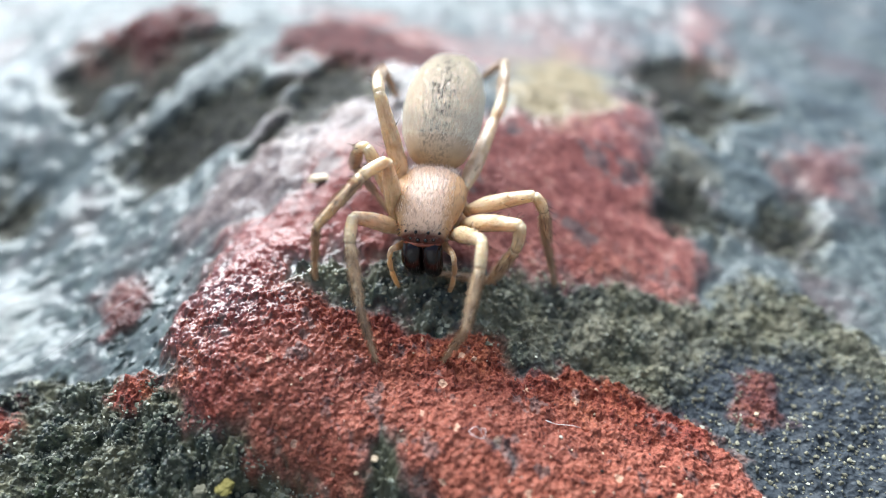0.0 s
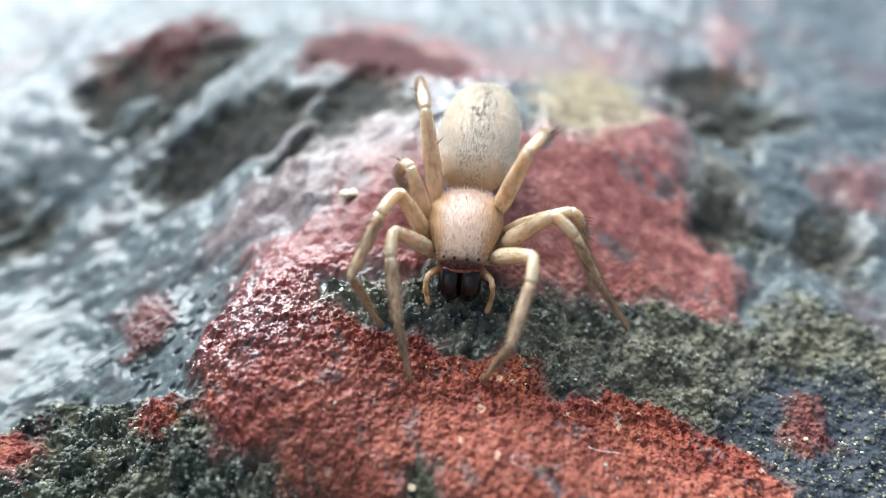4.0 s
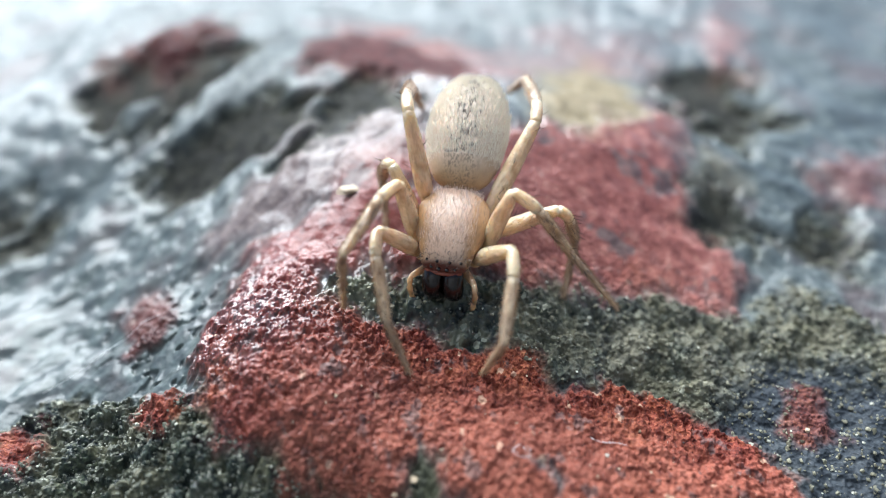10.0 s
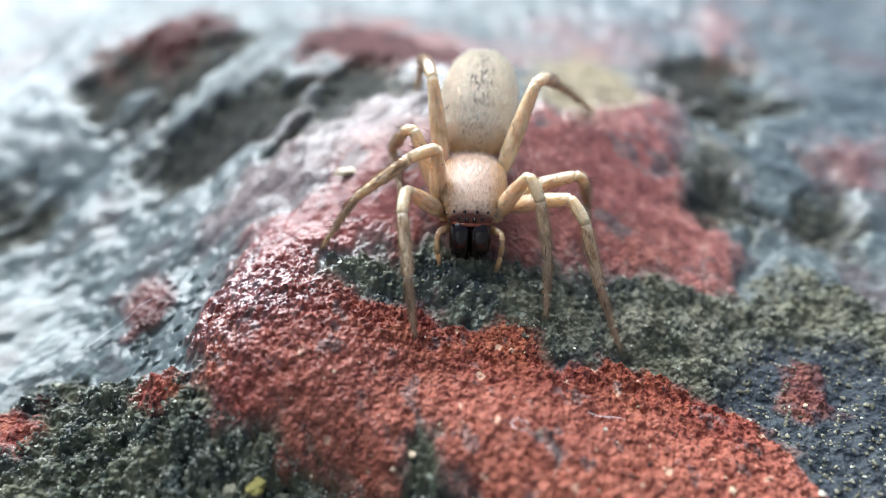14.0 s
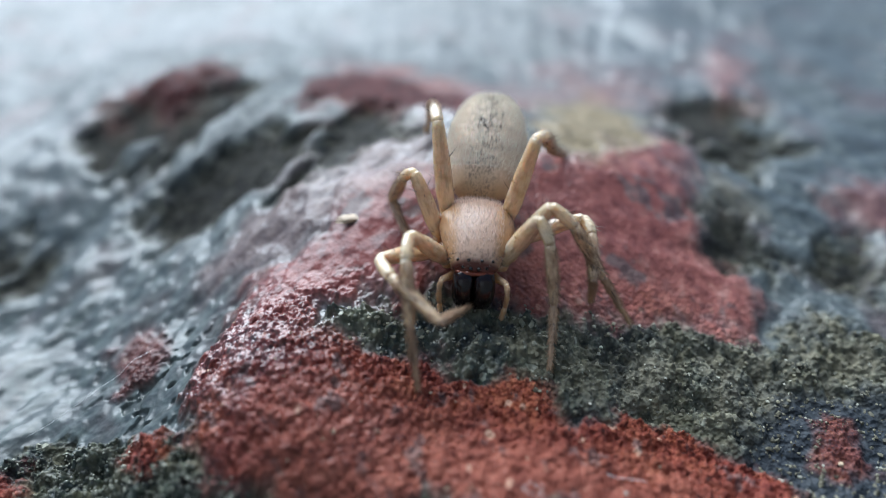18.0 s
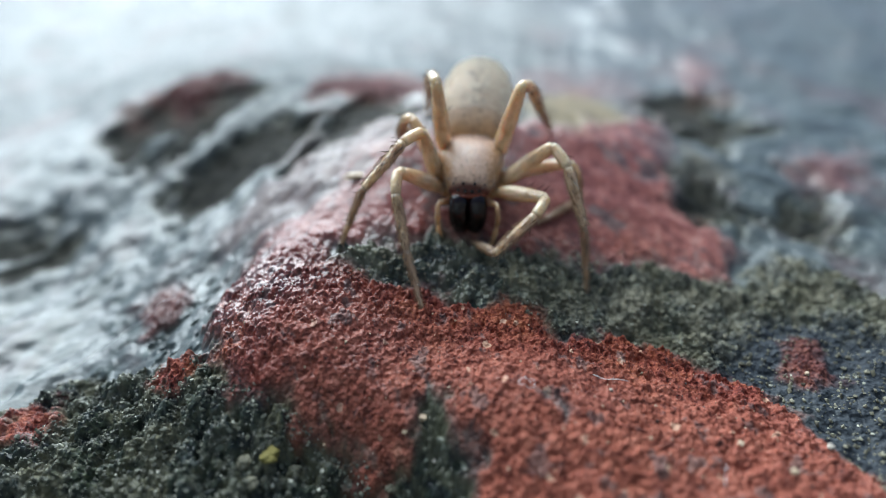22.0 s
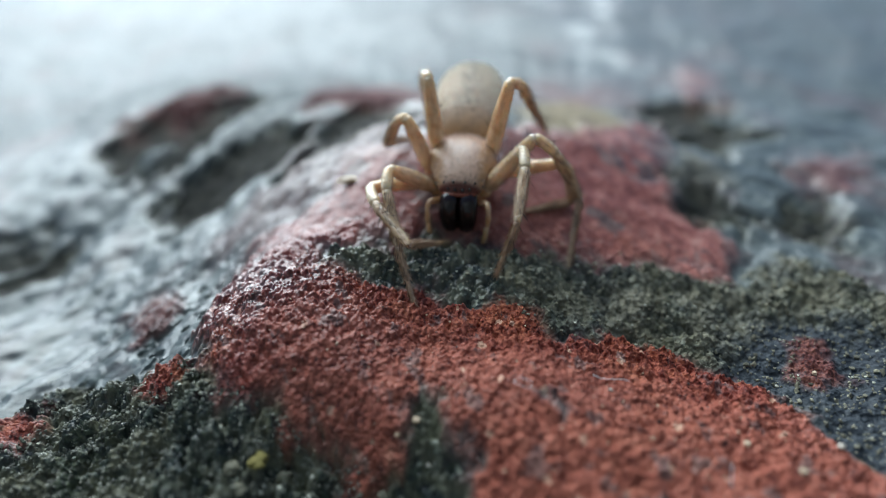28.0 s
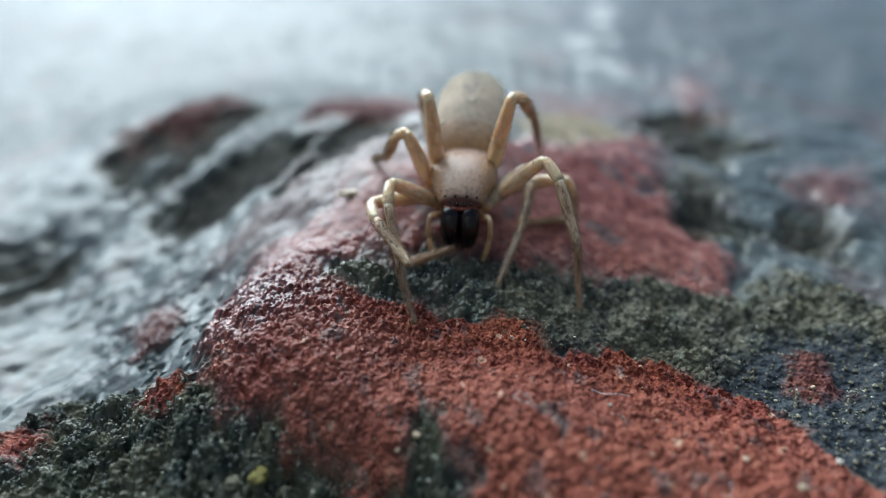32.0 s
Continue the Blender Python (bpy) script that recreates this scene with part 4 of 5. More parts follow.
ABDOMEN_ROWS = [
    (0, 16, -3), (1, 7, 3), (2, 8, 3), (3, 11, -5), (6, -3, -4), (7, 2, -2),
    (8, -4, -2), (9, -2, 0), (10, 7, 1), (11, 6, 2), (12, 10, 2), (13, 16, -6),
    (14, 20, -5), (17, 23, -5), (18, 18, -5), (19, 18, -7), (20, 17, -3), (21, 14, -2),
    (22, 10, -3), (23, 7, -4), (24, 6, -2), (27, 7, -3), (28, 6, -1), (29, 10, -3),
    (30, 9, -3), (31, 9, -3), (32, 11, -3),
]
LEG_ROWS = {
    "L1": [
        (0, -2.74, -3.95, 1.89, -2.21, -7.06, 0.05, -1.55, -8.67, -2.14), (1, -2.79, -3.6, 1.97, -2.1, -6.85, 0.46, -1.05, -8.52, -1.52),
        (2, -2.87, -3.57, 1.92, -2.02, -6.9, 0.71, -1.24, -8.62, -1.35), (3, -2.87, -3.57, 1.93, -2.26, -6.87, 0.51, -1.65, -8.42, -1.74),
        (6, -2.59, -3.04, 2.16, -2.22, -6.44, 0.9, -1.69, -8.46, -0.96), (7, -2.38, -3.35, 2.24, -1.99, -6.65, 0.74, -1.54, -8.48, -1.33),
        (8, -2.54, -3.13, 2.18, -2.13, -6.55, 0.97, -1.48, -8.43, -1), (9, -2.79, -3.88, 1.89, -2.01, -7.3, 0.88, -1.2, -8.89, -1.28),
        (10, -2.7, -3.34, 2.08, -1.69, -6.76, 1.32, -0.67, -8.31, -0.79), (11, -2.71, -3.6, 2.02, -1.56, -7.01, 1.42, -0.32, -8.49, -0.6),
        (12, -2.93, -3.69, 1.86, -1.89, -7.14, 1.27, -0.72, -8.79, -0.66), (13, -2.96, -3.68, 1.83, -2.41, -7.23, 1.15, -1.91, -8.67, -1.2),
        (14, -2.79, -3.73, 1.93, -2.49, -7.09, 0.54, -2.19, -8.54, -1.84), (17, -2.93, -3.96, 1.75, -2.49, -7.13, 0, -2.03, -8.47, -2.42),
        (18, -2.72, -3.7, 1.99, -2.38, -7.05, 0.62, -1.95, -8.59, -1.69), (19, -2.86, -3.72, 1.89, -2.48, -6.85, 0.07, -1.94, -8.96, -1.69),
        (20, -3.27, -3.81, 1.51, -2.61, -6.66, -0.69, -1.73, -8.79, -2.26), (21, -3.31, -3.86, 1.45, -2.56, -6.92, -0.39, -1.71, -8.96, -2.12),
        (22, -3.29, -3.95, 1.44, -2.69, -6.96, -0.54, -1.8, -9.25, -1.87), (23, -3.38, -3.7, 1.44, -2.77, -6.75, -0.46, -1.88, -9.26, -1.34),
        (24, -3.1, -4.12, 1.54, -2.58, -7.12, -0.5, -1.72, -9.57, -1.57), (27, -3.18, -4.09, 1.48, -2.53, -7.22, -0.32, -1.64, -9.63, -1.45),
        (28, -3.22, -3.99, 1.49, -2.45, -7.16, -0.15, -1.47, -9.32, -1.67), (29, -3.08, -4.12, 1.56, -2.39, -7.2, -0.28, -1.59, -9.26, -2.02),
        (30, -3.21, -3.97, 1.51, -2.49, -7.12, -0.21, -1.7, -9.21, -1.91), (31, -2.92, -4.05, 1.72, -2.43, -7.13, -0.17, -1.57, -8.94, -2.13),
        (32, -3.18, -4.02, 1.52, -2.51, -7.14, -0.26, -1.61, -9.11, -2.05),
    ],
    "L2": [
        (0, -1.62, -1.62, 2.73, -4.13, -4.63, 2.05, -4.85, -5.49, -1.26), (1, -1.86, -1.29, 2.64, -4.13, -4.42, 1.75, -3.96, -5.86, -1.43),
        (2, -3.63, -4.16, 1.46, -0.46, -6.5, 2.08, -0.05, -4.66, -0.87), (3, -2.8, -1.96, 2.58, -4.35, -5.28, 1.03, -2.71, -5.91, -2),
        (6, -2.55, -1.82, 2.63, -3.94, -5.53, 3.1, -4.89, -6.79, -0.03), (7, -2.47, -2.05, 2.68, -3.77, -5.8, 3.05, -4.52, -7.03, -0.15),
        (8, -2.6, -1.69, 2.59, -3.75, -5.43, 3.34, -4.79, -6.63, 0.21), (9, -2.58, -1.84, 2.62, -3.62, -5.64, 3.21, -4.24, -6.78, -0.05),
        (10, -2.18, -1.35, 2.61, -3.49, -5.06, 3.32, -3.91, -6.19, 0.03), (11, -2.3, -1.52, 2.63, -3.45, -5.25, 3.46, -3.59, -6.53, 0.2),
        (12, -2.43, -1.39, 2.57, -4.21, -4.89, 3.3, -4.94, -6.05, 0.07), (13, -3.08, -2.09, 2.47, -6.27, -3.35, 0.41, -9.28, -4.05, -1.24),
        (14, -1.57, -2.09, 2.81, -4.92, -3.7, 1.37, -6.77, -4.39, -1.51), (17, -1.46, -2.33, 2.82, -4.77, -3.89, 1.26, -6.14, -4.34, -1.92),
        (18, -3.92, -4.27, 1.01, -1.2, -7.19, 1.21, -0.07, -4.82, -1.11), (19, -4.14, -4.19, 0.77, -2.05, -7.61, 0.68, -0.46, -5.28, -1.4),
        (20, -2.17, -2.53, 2.76, -4.32, -5.81, 2.02, -5.86, -6.1, -1.11), (21, -2.21, -2.59, 2.75, -4.3, -5.94, 2.16, -5.67, -6.57, -1.01),
        (22, -2.28, -2.62, 2.74, -4.5, -5.88, 2.15, -5.85, -6.33, -1.05), (23, -2.22, -2.43, 2.76, -4.5, -5.69, 2.4, -5.77, -6.37, -0.8),
        (24, -2.26, -2.74, 2.73, -4.38, -6.07, 2.15, -5.56, -6.87, -1.05), (27, -4.13, -4.46, 0.32, -1.99, -7.83, 0.06, -0.34, -5.28, -1.69),
        (28, -4.11, -4.34, 0.6, -1.84, -7.64, 0.41, -0.4, -5.3, -1.76), (29, -4, -4.19, 1, -2.15, -7.69, 0.45, -0.22, -5.27, -1.2),
        (30, -2.22, -2.66, 2.75, -5.37, -2.57, 0.29, -6.02, -5.39, -1.67), (31, -3.66, -4.73, 0.74, -0.89, -7.61, 0.6, -0.03, -4.94, -1.49),
        (32, -4.09, -4.4, 0.55, -1.93, -7.75, 0.22, -0.23, -5.1, -1.32),
    ],
    "L3": [
        (0, -2.69, -0.71, 2.43, -3.92, 0.1, -0.07, -2.18, -1.3, -1.75), (1, -2.76, -0.24, 2.23, -3.73, 0.13, -0.48, -1.9, -1.5, -1.82),
        (2, -2.62, -0.41, 2.35, -3.76, 0.59, -0.12, -2.14, -1.15, -1.61), (3, -2.5, -0.47, 2.42, -3.44, 0.84, 0.01, -2.04, -1.12, -1.42),
        (6, -2.42, -0.66, 2.5, -3.51, 0.34, 0.01, -1.74, -1.44, -1.22), (7, -2.45, -0.89, 2.55, -3.65, 0.21, 0.16, -1.83, -1.45, -1.17),
        (8, -2.61, -0.61, 2.43, -3.65, 0.48, -0.04, -2.22, -1.67, -1.12), (9, -2.61, -0.71, 2.46, -3.5, 0.6, 0.03, -2.77, -1.79, -1.23),
        (10, -2.72, -0.31, 2.28, -3.79, 0.46, -0.3, -3.13, -2.1, -1.22), (11, -2.82, -0.42, 2.28, -3.73, 0.25, -0.39, -3.37, -2.4, -1.22),
        (12, -2.82, -0.48, 2.31, -3.83, 0.33, -0.29, -3.37, -2.35, -0.97), (13, -2.98, -0.45, 2.23, -4.03, 0.49, -0.31, -3.24, -2.13, -0.92),
        (14, -2.65, -0.58, 2.41, -3.88, 0.54, 0.04, -3.15, -1.98, -0.95), (17, -2.69, -0.8, 2.46, -3.99, 0.26, 0.09, -2.96, -1.99, -1.24),
        (18, -2.85, -0.46, 2.29, -4, 0.25, -0.27, -2.74, -2.11, -1.07), (19, -2.83, -0.43, 2.29, -4.24, -0, -0.21, -2.57, -2.11, -0.97),
        (20, -2.75, -0.94, 2.47, -4.15, -0.09, 0.08, -2.57, -1.95, -1.28), (21, -2.76, -1.14, 2.5, -4.02, -0.1, 0.1, -2.47, -1.99, -1.27),
        (22, -2.85, -1.31, 2.49, -3.76, 0.24, 0.22, -2.73, 2.51, -1.07), (23, -2.76, -1.11, 2.5, -3.8, 0.29, 0.18, -2.76, 2.52, -1.15),
        (24, -2.64, -1.34, 2.57, -3.57, 0.34, 0.4, -2.71, 2.44, -1.24), (27, -2.79, -1.43, 2.52, -3.94, -0.46, 0.04, -2.77, 1.81, -1.1),
        (28, -2.7, -1.46, 2.56, -4, -0.51, 0.15, -2.91, 1.76, -1.07), (29, -2.67, -1.5, 2.57, -3.9, -0.34, 0.21, -3.24, 2.08, -1.03),
        (30, -2.8, -1.39, 2.52, -3.83, 0.41, 0.5, -4.8, 2.15, -1.47), (31, -2.74, -1.54, 2.55, -3.94, -0.31, 0.21, -5.01, 1.57, -1.56),
        (32, -2.72, -1.56, 2.55, -3.99, -0.47, 0.19, -5.19, 1.44, -1.46),
    ],
    "L4": [
        (0, -2.36, 1.44, 3.54, -3.15, 4.87, 1.45, -3.2, 6.37, -2.04), (1, -2.43, 2.13, 3.05, -3.18, 5.35, 0.64, -3.13, 6.47, -2.99),
        (2, -2.31, 2.11, 3.1, -3.13, 5.39, 0.78, -3.18, 6.62, -2.82), (3, -2.09, 2.1, 3.16, -2.85, 5.63, 1.22, -3.35, 7.01, -2.29),
        (6, -2.16, 1.82, 3.36, -3.01, 5.18, 1.16, -3.09, 6.48, -2.41), (7, -2.07, 1.53, 3.55, -2.85, 4.94, 1.42, -3.16, 6.43, -2.07),
        (8, -2.07, 1.93, 3.3, -2.99, 5.24, 1.06, -3.26, 6.54, -2.5), (9, -2.1, 1.68, 3.46, -2.98, 5.01, 1.23, -3.33, 6.43, -2.28),
        (10, -2.29, 1.72, 3.39, -3.2, 4.9, 0.96, -3.25, 6.09, -2.65), (11, -2.34, 1.47, 3.53, -3.21, 4.57, 0.99, -3.09, 5.47, -2.7),
        (12, -2.13, 1.32, 3.66, -2.99, 4.58, 1.32, -3.01, 5.67, -2.32), (13, -2.01, 1.36, 3.66, -2.65, 4.82, 1.56, -2.99, 6.12, -1.99),
        (14, -1.95, 1.74, 3.46, -2.69, 5.36, 1.69, -3.15, 7.01, -1.7), (17, -2.01, 1.31, 3.69, -2.7, 4.94, 1.93, -3.1, 6.85, -1.34),
        (18, -2, 1.31, 3.69, -2.51, 4.86, 1.69, -2.92, 6.6, -1.66), (19, -1.9, 1.1, 3.81, -2.76, 4.51, 1.69, -2.92, 6.24, -1.68),
        (20, -1.67, 0.31, 4.1, -2.62, 3.75, 2.08, -2.89, 5.69, -1.17), (21, -1.76, -0.2, 4.19, -2.5, 3.26, 2.12, -2.77, 5.1, -1.2),
        (22, -1.72, -0.82, 4.23, -2.38, 2.49, 1.9, -2.67, 4.43, -1.36), (23, -1.75, -0.71, 4.23, -2.38, 2.53, 1.79, -2.65, 4.44, -1.48),
        (24, -1.49, -0.88, 4.25, -2.29, 2.27, 1.75, -2.61, 4.2, -1.51), (27, -1.6, -1.25, 4.22, -2.23, 1.92, 1.69, -2.55, 3.9, -1.54),
        (28, -1.69, -0.65, 4.23, -2.32, 2.38, 1.55, -2.61, 4.45, -1.63), (29, -1.52, -1.27, 4.22, -2.21, 1.92, 1.74, -2.53, 4.08, -1.38),
        (30, -1.66, -1.15, 4.22, -2.26, 2.01, 1.69, -2.47, 3.99, -1.55), (31, -1.7, -1.31, 4.2, -2.25, 1.86, 1.65, -2.41, 3.68, -1.68),
        (32, -1.66, -1.19, 4.22, -2.27, 1.94, 1.64, -2.44, 3.79, -1.67),
    ],
    "R1": [
        (0, 2.68, -4.47, 1.65, 2.31, -7.56, -0.23, 1.25, -8.11, -2.76), (1, 2.67, -3.97, 1.93, 2.55, -7.29, 0.48, 1.82, -8, -2.13),
        (2, 3, -3.78, 1.77, 2.66, -7.15, 0.45, 1.6, -7.94, -2.01), (3, 2.88, -3.96, 1.79, 2.31, -7.21, 0.27, 1.25, -7.89, -2.23),
        (6, 3.1, -3.79, 1.68, 2.42, -7.31, 1.09, 1.47, -8.41, -1.31), (7, 3.11, -4.05, 1.55, 2.52, -7.56, 0.78, 1.61, -8.42, -1.73),
        (8, 3.07, -3.97, 1.63, 2.38, -7.48, 1.02, 1.25, -8.53, -1.33), (9, 3.08, -3.82, 1.68, 2.71, -7.32, 0.78, 1.79, -8.24, -1.71),
        (10, 2.84, -3.36, 1.98, 3.05, -6.9, 1.14, 2.25, -7.67, -1.43), (11, 2.62, -3.41, 2.11, 3.15, -6.95, 1.44, 2.56, -7.96, -1.11),
        (12, 2.86, -3.74, 1.88, 2.97, -7.35, 1.41, 2.22, -8.22, -1.15), (13, 2.86, -2.7, 1.98, 3.27, -5.92, 0.31, 2.8, -7.57, -1.91),
        (14, 2.37, -2.99, 2.26, 3.42, -5.19, -0.47, 3.53, -6.8, -2.77), (17, 2.33, -2.94, 2.28, 3.3, -4, -1.08, 3.28, -6.13, -2.9),
        (18, 2.47, -2.5, 2.17, 3.41, -4.81, -0.5, 3.44, -6.89, -2.39), (19, 2.74, -2.69, 2.06, 3.2, -4.12, -1.26, 1.91, -6.48, -2.07),
        (20, 3.73, -4.27, 0.49, 1.37, -7.01, 0.01, 0.27, -5.01, -1.63), (21, 3.69, -4.28, 0.58, 1.5, -7, -0.48, 0.55, -4.92, -2.09),
        (22, 3.59, -4.44, 0.61, 1.31, -7.1, -0.41, 0.27, -5.02, -1.97), (23, 3.6, -4.01, 0.98, 1.62, -6.9, -0.04, 0.6, -4.92, -1.73),
        (24, 2.65, -0.74, 0.85, 2.53, -4.38, 0.65, 1.7, -6.05, -1.47), (27, 2.83, -2.69, 2, 2.64, -6.14, 0.81, 1.79, -7.52, -1.47),
        (28, 2.85, -2.72, 1.98, 2.76, -6.12, 0.67, 1.92, -7.35, -1.71), (29, 2.99, -2.89, 1.9, 2.65, -6.12, 0.25, 1.45, -7.32, -2),
        (30, 3.58, -4.49, 0.55, 1.2, -6.94, -0.74, 0.14, -4.75, -2.13), (31, 3.61, -4.33, 0.7, 1.35, -6.73, -0.89, 0.38, -4.57, -2.39),
        (32, 3.04, -0.72, 0.11, 2.86, -4.28, -0.67, 1.94, -6.34, -2.34),
    ],
    "R2": [
        (0, 4.17, -3.44, 1.37, 2.93, -4.3, -2.33, -0.54, -3.88, -2.49), (1, 4.38, -3.32, 1.12, 3.06, -6.54, 3.08, 1.51, -5.42, 0.15),
        (2, 1.51, 1.02, -1.16, 5.05, -0.3, -2.54, 7.59, -2.32, -3.94), (3, 3.83, -2.36, 1.98, 6.3, -3.86, -0.8, 8.08, -4.03, -3.82),
        (6, 2.91, -1.57, 2.45, 5.33, -3.6, -0.05, 7.12, -5.49, -2.43), (7, 2.84, -1.16, 2.34, 5.68, -2.13, -0.33, 7.84, -2.24, -3.1),
        (8, 2.66, -0.78, 2.22, 5.66, -1.79, -0.26, 7.61, -1.78, -3.18), (9, 3.41, -1.67, 2.2, 6.09, -3.42, -0.24, 8.01, -3.65, -3.17),
        (10, 2.54, -0.98, 2.36, 5.4, -2.35, -0.15, 7.77, -3.66, -2.42), (11, 2.4, -0.98, 2.41, 5.43, -2.41, 0.15, 7.92, -3.77, -1.97),
        (12, 1.87, 1.01, -0.05, 5.1, 3.37, 0.03, 6.76, 6.44, 0.28), (13, 4.14, -1.44, 1.51, 7.87, -0.58, 0.38, 11.19, -1.08, 1.47),
        (14, 4.22, -3.37, 1.35, 5.68, -6.08, -1.19, 7.02, -7.67, -4.01), (17, 2.78, -2.39, 2.6, 5.35, -2.91, -0.43, 7.5, -3.64, -3.11),
        (18, 2.91, -2.14, 2.55, 5.48, -3.48, -0.21, 7.35, -3.94, -3.14), (19, 3.06, -2.39, 2.49, 5.51, -4.16, -0.15, 6.82, -4.04, -3.39),
        (20, 4.43, -2.73, 1.28, 5.05, -6.24, -0.54, 5.49, -7.17, -3.89), (21, 4.3, -2.33, 1.49, 5.28, -5.62, -0.55, 6.14, -6.99, -3.66),
        (22, 3.81, -2.4, 2.01, 5.38, -5.34, -0.2, 5.88, -6.6, -3.43), (23, 3.55, -2.29, 2.21, 4.98, -5.73, 0.74, 4.95, -6.93, -2.54),
        (24, 4.02, -4.23, 0.95, 1.57, -7.35, 0.34, 0.45, -4.78, -1.75), (27, 3.31, -2.21, 2.36, 5.66, -2.71, -0.83, 4.64, -5.65, -2.46),
        (28, 3.39, -2.21, 2.32, 5.8, -2.7, -0.84, 5.42, -5.49, -2.92), (29, 3.45, -2.36, 2.28, 5.79, -2.76, -0.94, 5.33, -5.36, -3.25),
        (30, 3.68, -2.77, 2.08, 5.21, -5.95, 0.22, 5.56, -7.15, -3.05), (31, 4.18, -2.63, 1.63, 5.07, -6.26, 0.21, 5.23, -7.57, -3.03),
        (32, 3.71, -2.57, 2.07, 5.25, -5.68, 0.1, 5.77, -6.93, -3.13),
    ],
    "R3": [
        (0, 4.65, -1.54, 0.85, 5.39, -2.34, -1.84, 5.99, -3.11, -4.46), (1, 4.6, -1.26, 0.91, 5.59, -2.35, -1.59, 6.31, -3.45, -4.06),
        (2, 4.58, -1.24, 0.93, 5.5, -2.39, -1.57, 6.12, -3.39, -4.11), (3, 4.48, -1.22, 1.11, 5.36, -0.7, -1.6, 5.93, -2.67, -3.51),
        (6, 4.5, -1.21, 1.09, 5.67, -2.2, -1.37, 6.94, -3.49, -3.5), (7, 4.56, -1.41, 1.02, 5.64, -2.67, -1.36, 6.69, -3.89, -3.65),
        (8, 4.41, -1.62, 1.26, 5.35, -2.82, -1.21, 6.14, -3.9, -3.67), (9, 4.53, -1.15, 1.02, 5.41, -0.91, -1.73, 5.43, -3.28, -3.23),
        (10, 4.46, -0.75, 0.97, 5.45, -0.85, -1.76, 5.29, -3.21, -3.25), (11, 4.54, -0.78, 0.85, 5.64, -0.76, -1.84, 5.66, -3.33, -2.94),
        (12, 4.52, -1.08, 1.01, 5.8, -2.1, -1.38, 6.61, -3.85, -3.4), (13, 4.69, -1.46, 0.76, 5.68, -2.38, -1.8, 6.67, -4.5, -3.35),
        (14, 4.68, -1.45, 0.77, 5.74, -0.64, -1.8, 5.65, -3.24, -2.82), (17, 4.73, -1.16, 0.59, 5.07, -3.9, -0.29, 5.31, -3.19, -2.99),
        (18, 4.62, -1.07, 0.78, 4.96, -3.89, 0.19, 5.44, -3.23, -2.49), (19, 4.67, -1.58, 0.79, 5.09, -4.32, -0.05, 5.29, -3.88, -2.81),
        (20, 4.67, -1.6, 0.82, 5.39, -1.54, -1.99, 3.77, -3.58, -3.02), (21, 4.7, -1.64, 0.74, 5.47, -1.41, -2.05, 3.52, -3.34, -2.63),
        (22, 4.8, -1.73, 0.47, 5.64, -1.49, -2.29, 3.47, -3.25, -2.25), (23, 4.69, -1.75, 0.75, 5.53, -1.76, -2.02, 3.21, -3.32, -1.83),
        (24, 4.77, -1.73, 0.57, 5.57, -3.64, -1.47, 2.81, -3.35, -1.81), (27, 4.81, -2.01, 0.45, 5.98, -1.98, -2.2, 3.42, -3.02, -1.72),
        (28, 4.79, -1.79, 0.51, 5.66, -1.47, -2.24, 3.21, -2.79, -1.91), (29, 4.83, -1.72, 0.38, 5.67, -1.22, -2.34, 3.21, -2.51, -2.07),
        (30, 4.83, -1.59, 0.4, 5.66, -1.34, -2.36, 3.1, -2.44, -2.03), (31, 4.83, -1.45, 0.38, 5.66, -1.27, -2.39, 3.06, -2.28, -2.22),
        (32, 4.87, -1.61, 0.29, 5.7, -1.36, -2.48, 3.07, -2.27, -2.16),
    ],
    "R4": [
        (0, 2.36, 3.77, -0.62, 2.57, 7.86, -0.65, 0.68, 9.19, -3.66), (1, 2.7, 3.48, 0.87, 2.47, 7.14, -0.97, 0.73, 8.08, -4.21),
        (2, 1.63, -0, 4.15, 2.23, 3.72, 2.51, 1.23, 3.5, -1.17), (3, 1.8, -0.17, 4.17, 2.7, 3.49, 2.53, 1.71, 3.89, -1.13),
        (6, 3.89, -1.8, 3.34, 5.5, -0.99, -0.34, 3.21, 1.61, -1.89), (7, 1.28, -0.29, 4.22, 3.59, 1.93, 1.67, 3.4, 2.41, -2.09),
        (8, 3.89, -1.97, 3.3, 5.29, -1.38, -0.51, 3.13, 1.3, -2.12), (9, 1.67, -0.58, 4.22, 2.59, 3.1, 2.64, 1.52, 2.95, -1.01),
        (10, 2.96, 3.13, 1.58, 2.12, 6.77, -0.12, 0.97, 8.28, -3.41), (11, 2.19, 0.29, 4.03, 2.28, 3.83, 1.96, 1.43, 3.36, -1.72),
        (12, 2.81, 2.49, 2.56, 4.64, 5.68, 0.74, 2.35, 4.78, -2.16), (13, 3.14, 2.01, 2.86, 4.98, 3.92, -0.26, 7.06, 5.82, -2.82),
        (14, 2.69, 1.69, 3.3, 4.29, 4.62, 0.91, 6.59, 5.92, -1.82), (17, 1.99, -0.05, 4.15, 3.5, 2.77, 1.58, 4.13, 5.21, -1.26),
        (18, 2.15, 0.1, 4.08, 3.37, 2.72, 1.17, 4.49, 5.29, -1.4), (19, 2.1, -0.05, 4.13, 3.57, 2.66, 1.43, 4.12, 4.58, -1.81),
        (20, 2.01, -0.51, 4.19, 3.23, 2.03, 1.22, 3.42, 4.26, -1.85), (21, 2.01, -0.52, 4.19, 3.23, 1.86, 1.08, 4.17, 4.05, -1.88),
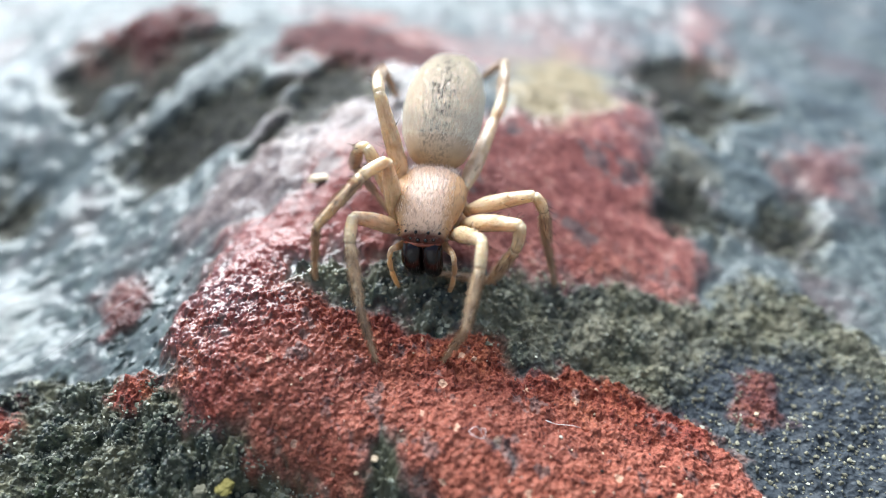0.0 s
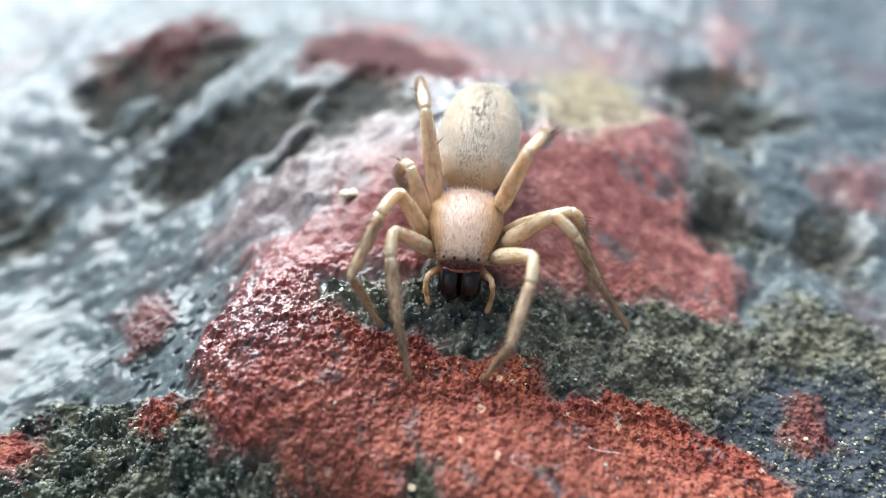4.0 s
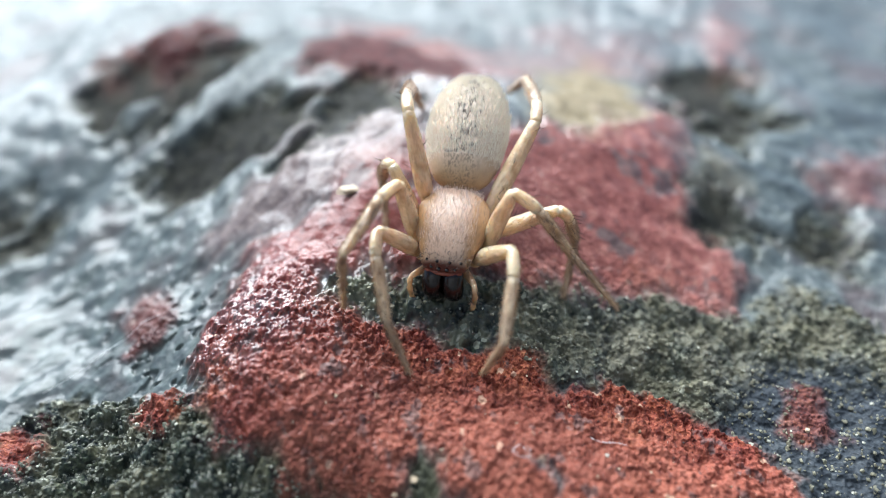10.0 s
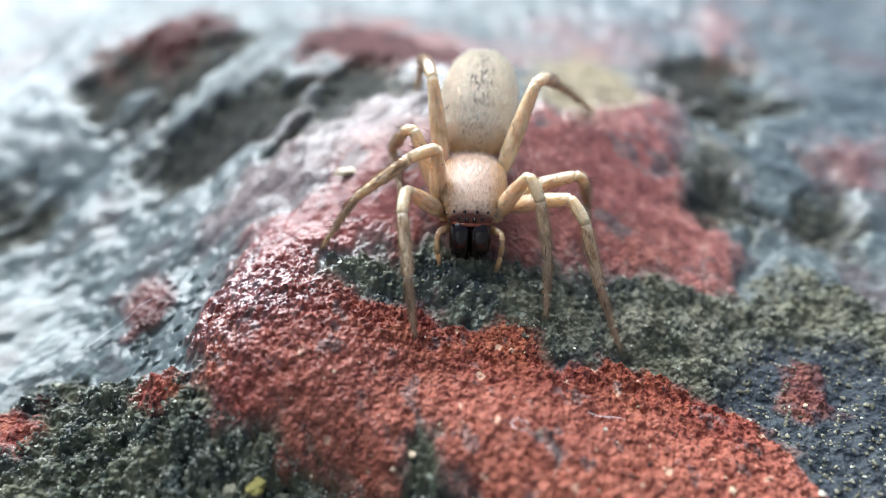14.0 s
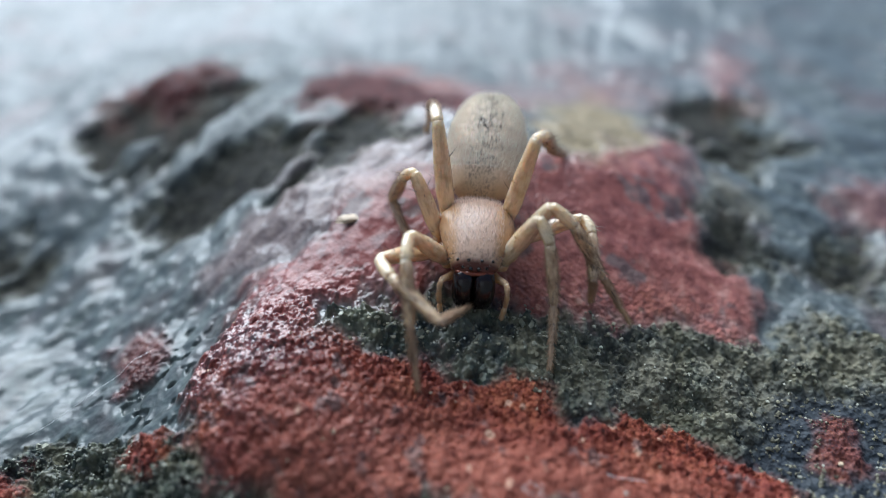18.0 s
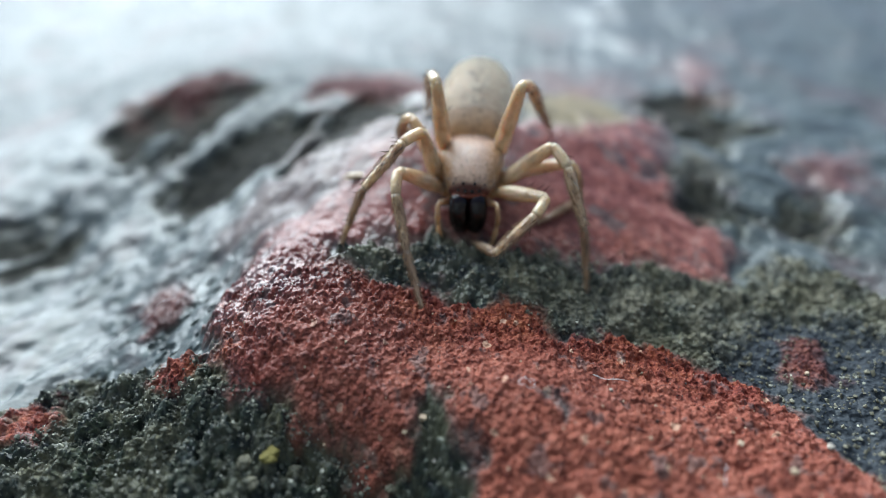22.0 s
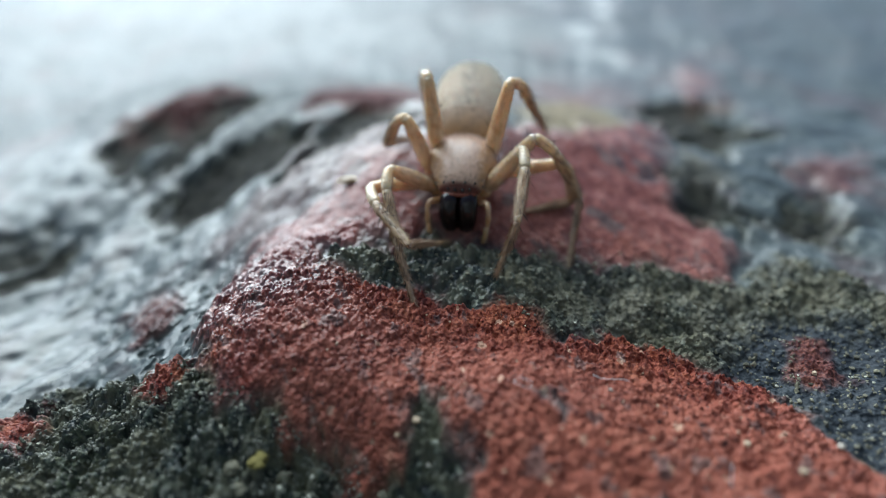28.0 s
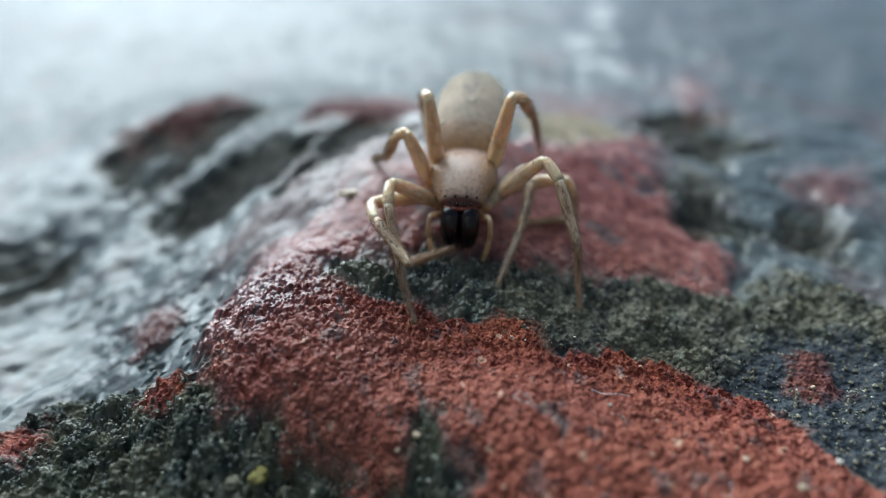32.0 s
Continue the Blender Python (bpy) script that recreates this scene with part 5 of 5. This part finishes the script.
        (22, 2.23, -0.78, 4.16, 3.46, 1.66, 1.1, 4.41, 3.84, -1.87), (23, 2.13, -0.55, 4.17, 3.4, 1.74, 1.01, 4.58, 3.86, -1.91),
        (24, 2.25, -0.63, 4.15, 3.6, 1.84, 1.17, 4.52, 3.77, -1.97), (27, 2.14, -0.85, 4.17, 3.49, 1.62, 1.19, 4.4, 3.57, -1.94),
        (28, 2.08, -0.72, 4.18, 3.4, 1.62, 1.09, 4.41, 3.62, -1.98), (29, 2.13, -1.05, 4.17, 3.53, 1.6, 1.38, 4.25, 3.47, -1.85),
        (30, 2.06, -0.89, 4.19, 3.34, 1.69, 1.27, 4.17, 3.52, -1.95), (31, 1.96, -0.83, 4.2, 3.38, 1.71, 1.31, 4.07, 3.43, -2),
        (32, 2.07, -0.87, 4.19, 3.36, 1.79, 1.35, 4.04, 3.47, -2),
    ],
}


def quick(rows):
    """The spring between 12 and 13 s happens in well under half a second."""
    out = []
    for row in rows:
        if row[0] == 13:
            out.append((12.65, *row[1:]))
        out.append(row)
        if row[0] == 12:
            out.append((12.3, *row[1:]))
    return out


def stepping(rows, hip, lengths):
    """Knee, ankle and tip of a leg, with rows between where it steps, so that its joints stay closed."""
    steps = []
    for (t0, *a), (t1, *b) in zip(rows, rows[1:]):
        reach = max(abs(p - q) for p, q in zip(a, b))
        n = max(1, min(int((t1 - t0) / 0.1 + 0.01), math.ceil(reach / 0.7)))
        for k in range(n):
            w = k / n
            w = w * w * (3 - 2 * w)
            steps.append((t0 + (t1 - t0) * k / n, [p + (q - p) * w for p, q in zip(a, b)]))
    steps.append((rows[-1][0], list(rows[-1][1:])))
    out = []
    for t, q in steps:
        at, chain = hip, []
        for k, size in enumerate(lengths):
            want = Vector(q[3 * k:3 * k + 3])
            at = at + (want - at).normalized() * size
            chain.append(at)
        out.append((t, *chain))
    return out


def motions():
    walk(spider, [(t, pose(x * MM, y * MM, z * MM, rx, ry, rz)) for t, x, y, z, rx, ry, rz in quick(BODY_ROWS)])
    walk(abdomen, [(t, pose(0, 0, 0.1 * MM, lift, 0, swing)) for t, lift, swing in quick(ABDOMEN_ROWS)])
    for leg, rows in LEG_ROWS.items():
        hx, hy, hz = HIPS[int(leg[1])]
        side = -1 if leg[0] == "L" else 1
        hip = Vector((side * hx, hy, hz))
        upper, lower, foot = [], [], []
        for t, knee, ankle, tip in stepping(quick(rows), hip, LENGTHS[int(leg[1])]):
            f, s, m = (knee - hip).normalized(), (ankle - knee).normalized(), (tip - ankle).normalized()
            # the back of each joint faces out of the leg's bend
            back = (f - s) + Vector((0.1 * side, 0, 0.3))
            upper.append((t, bone(hip, knee, back)))
            lower.append((t, bone(knee, ankle, back)))
            foot.append((t, bone(ankle, tip, back + 0.5 * (s - m))))
        for ob, keys in zip(joints[leg], (upper, lower, foot)):
            walk(ob, keys)


motions()
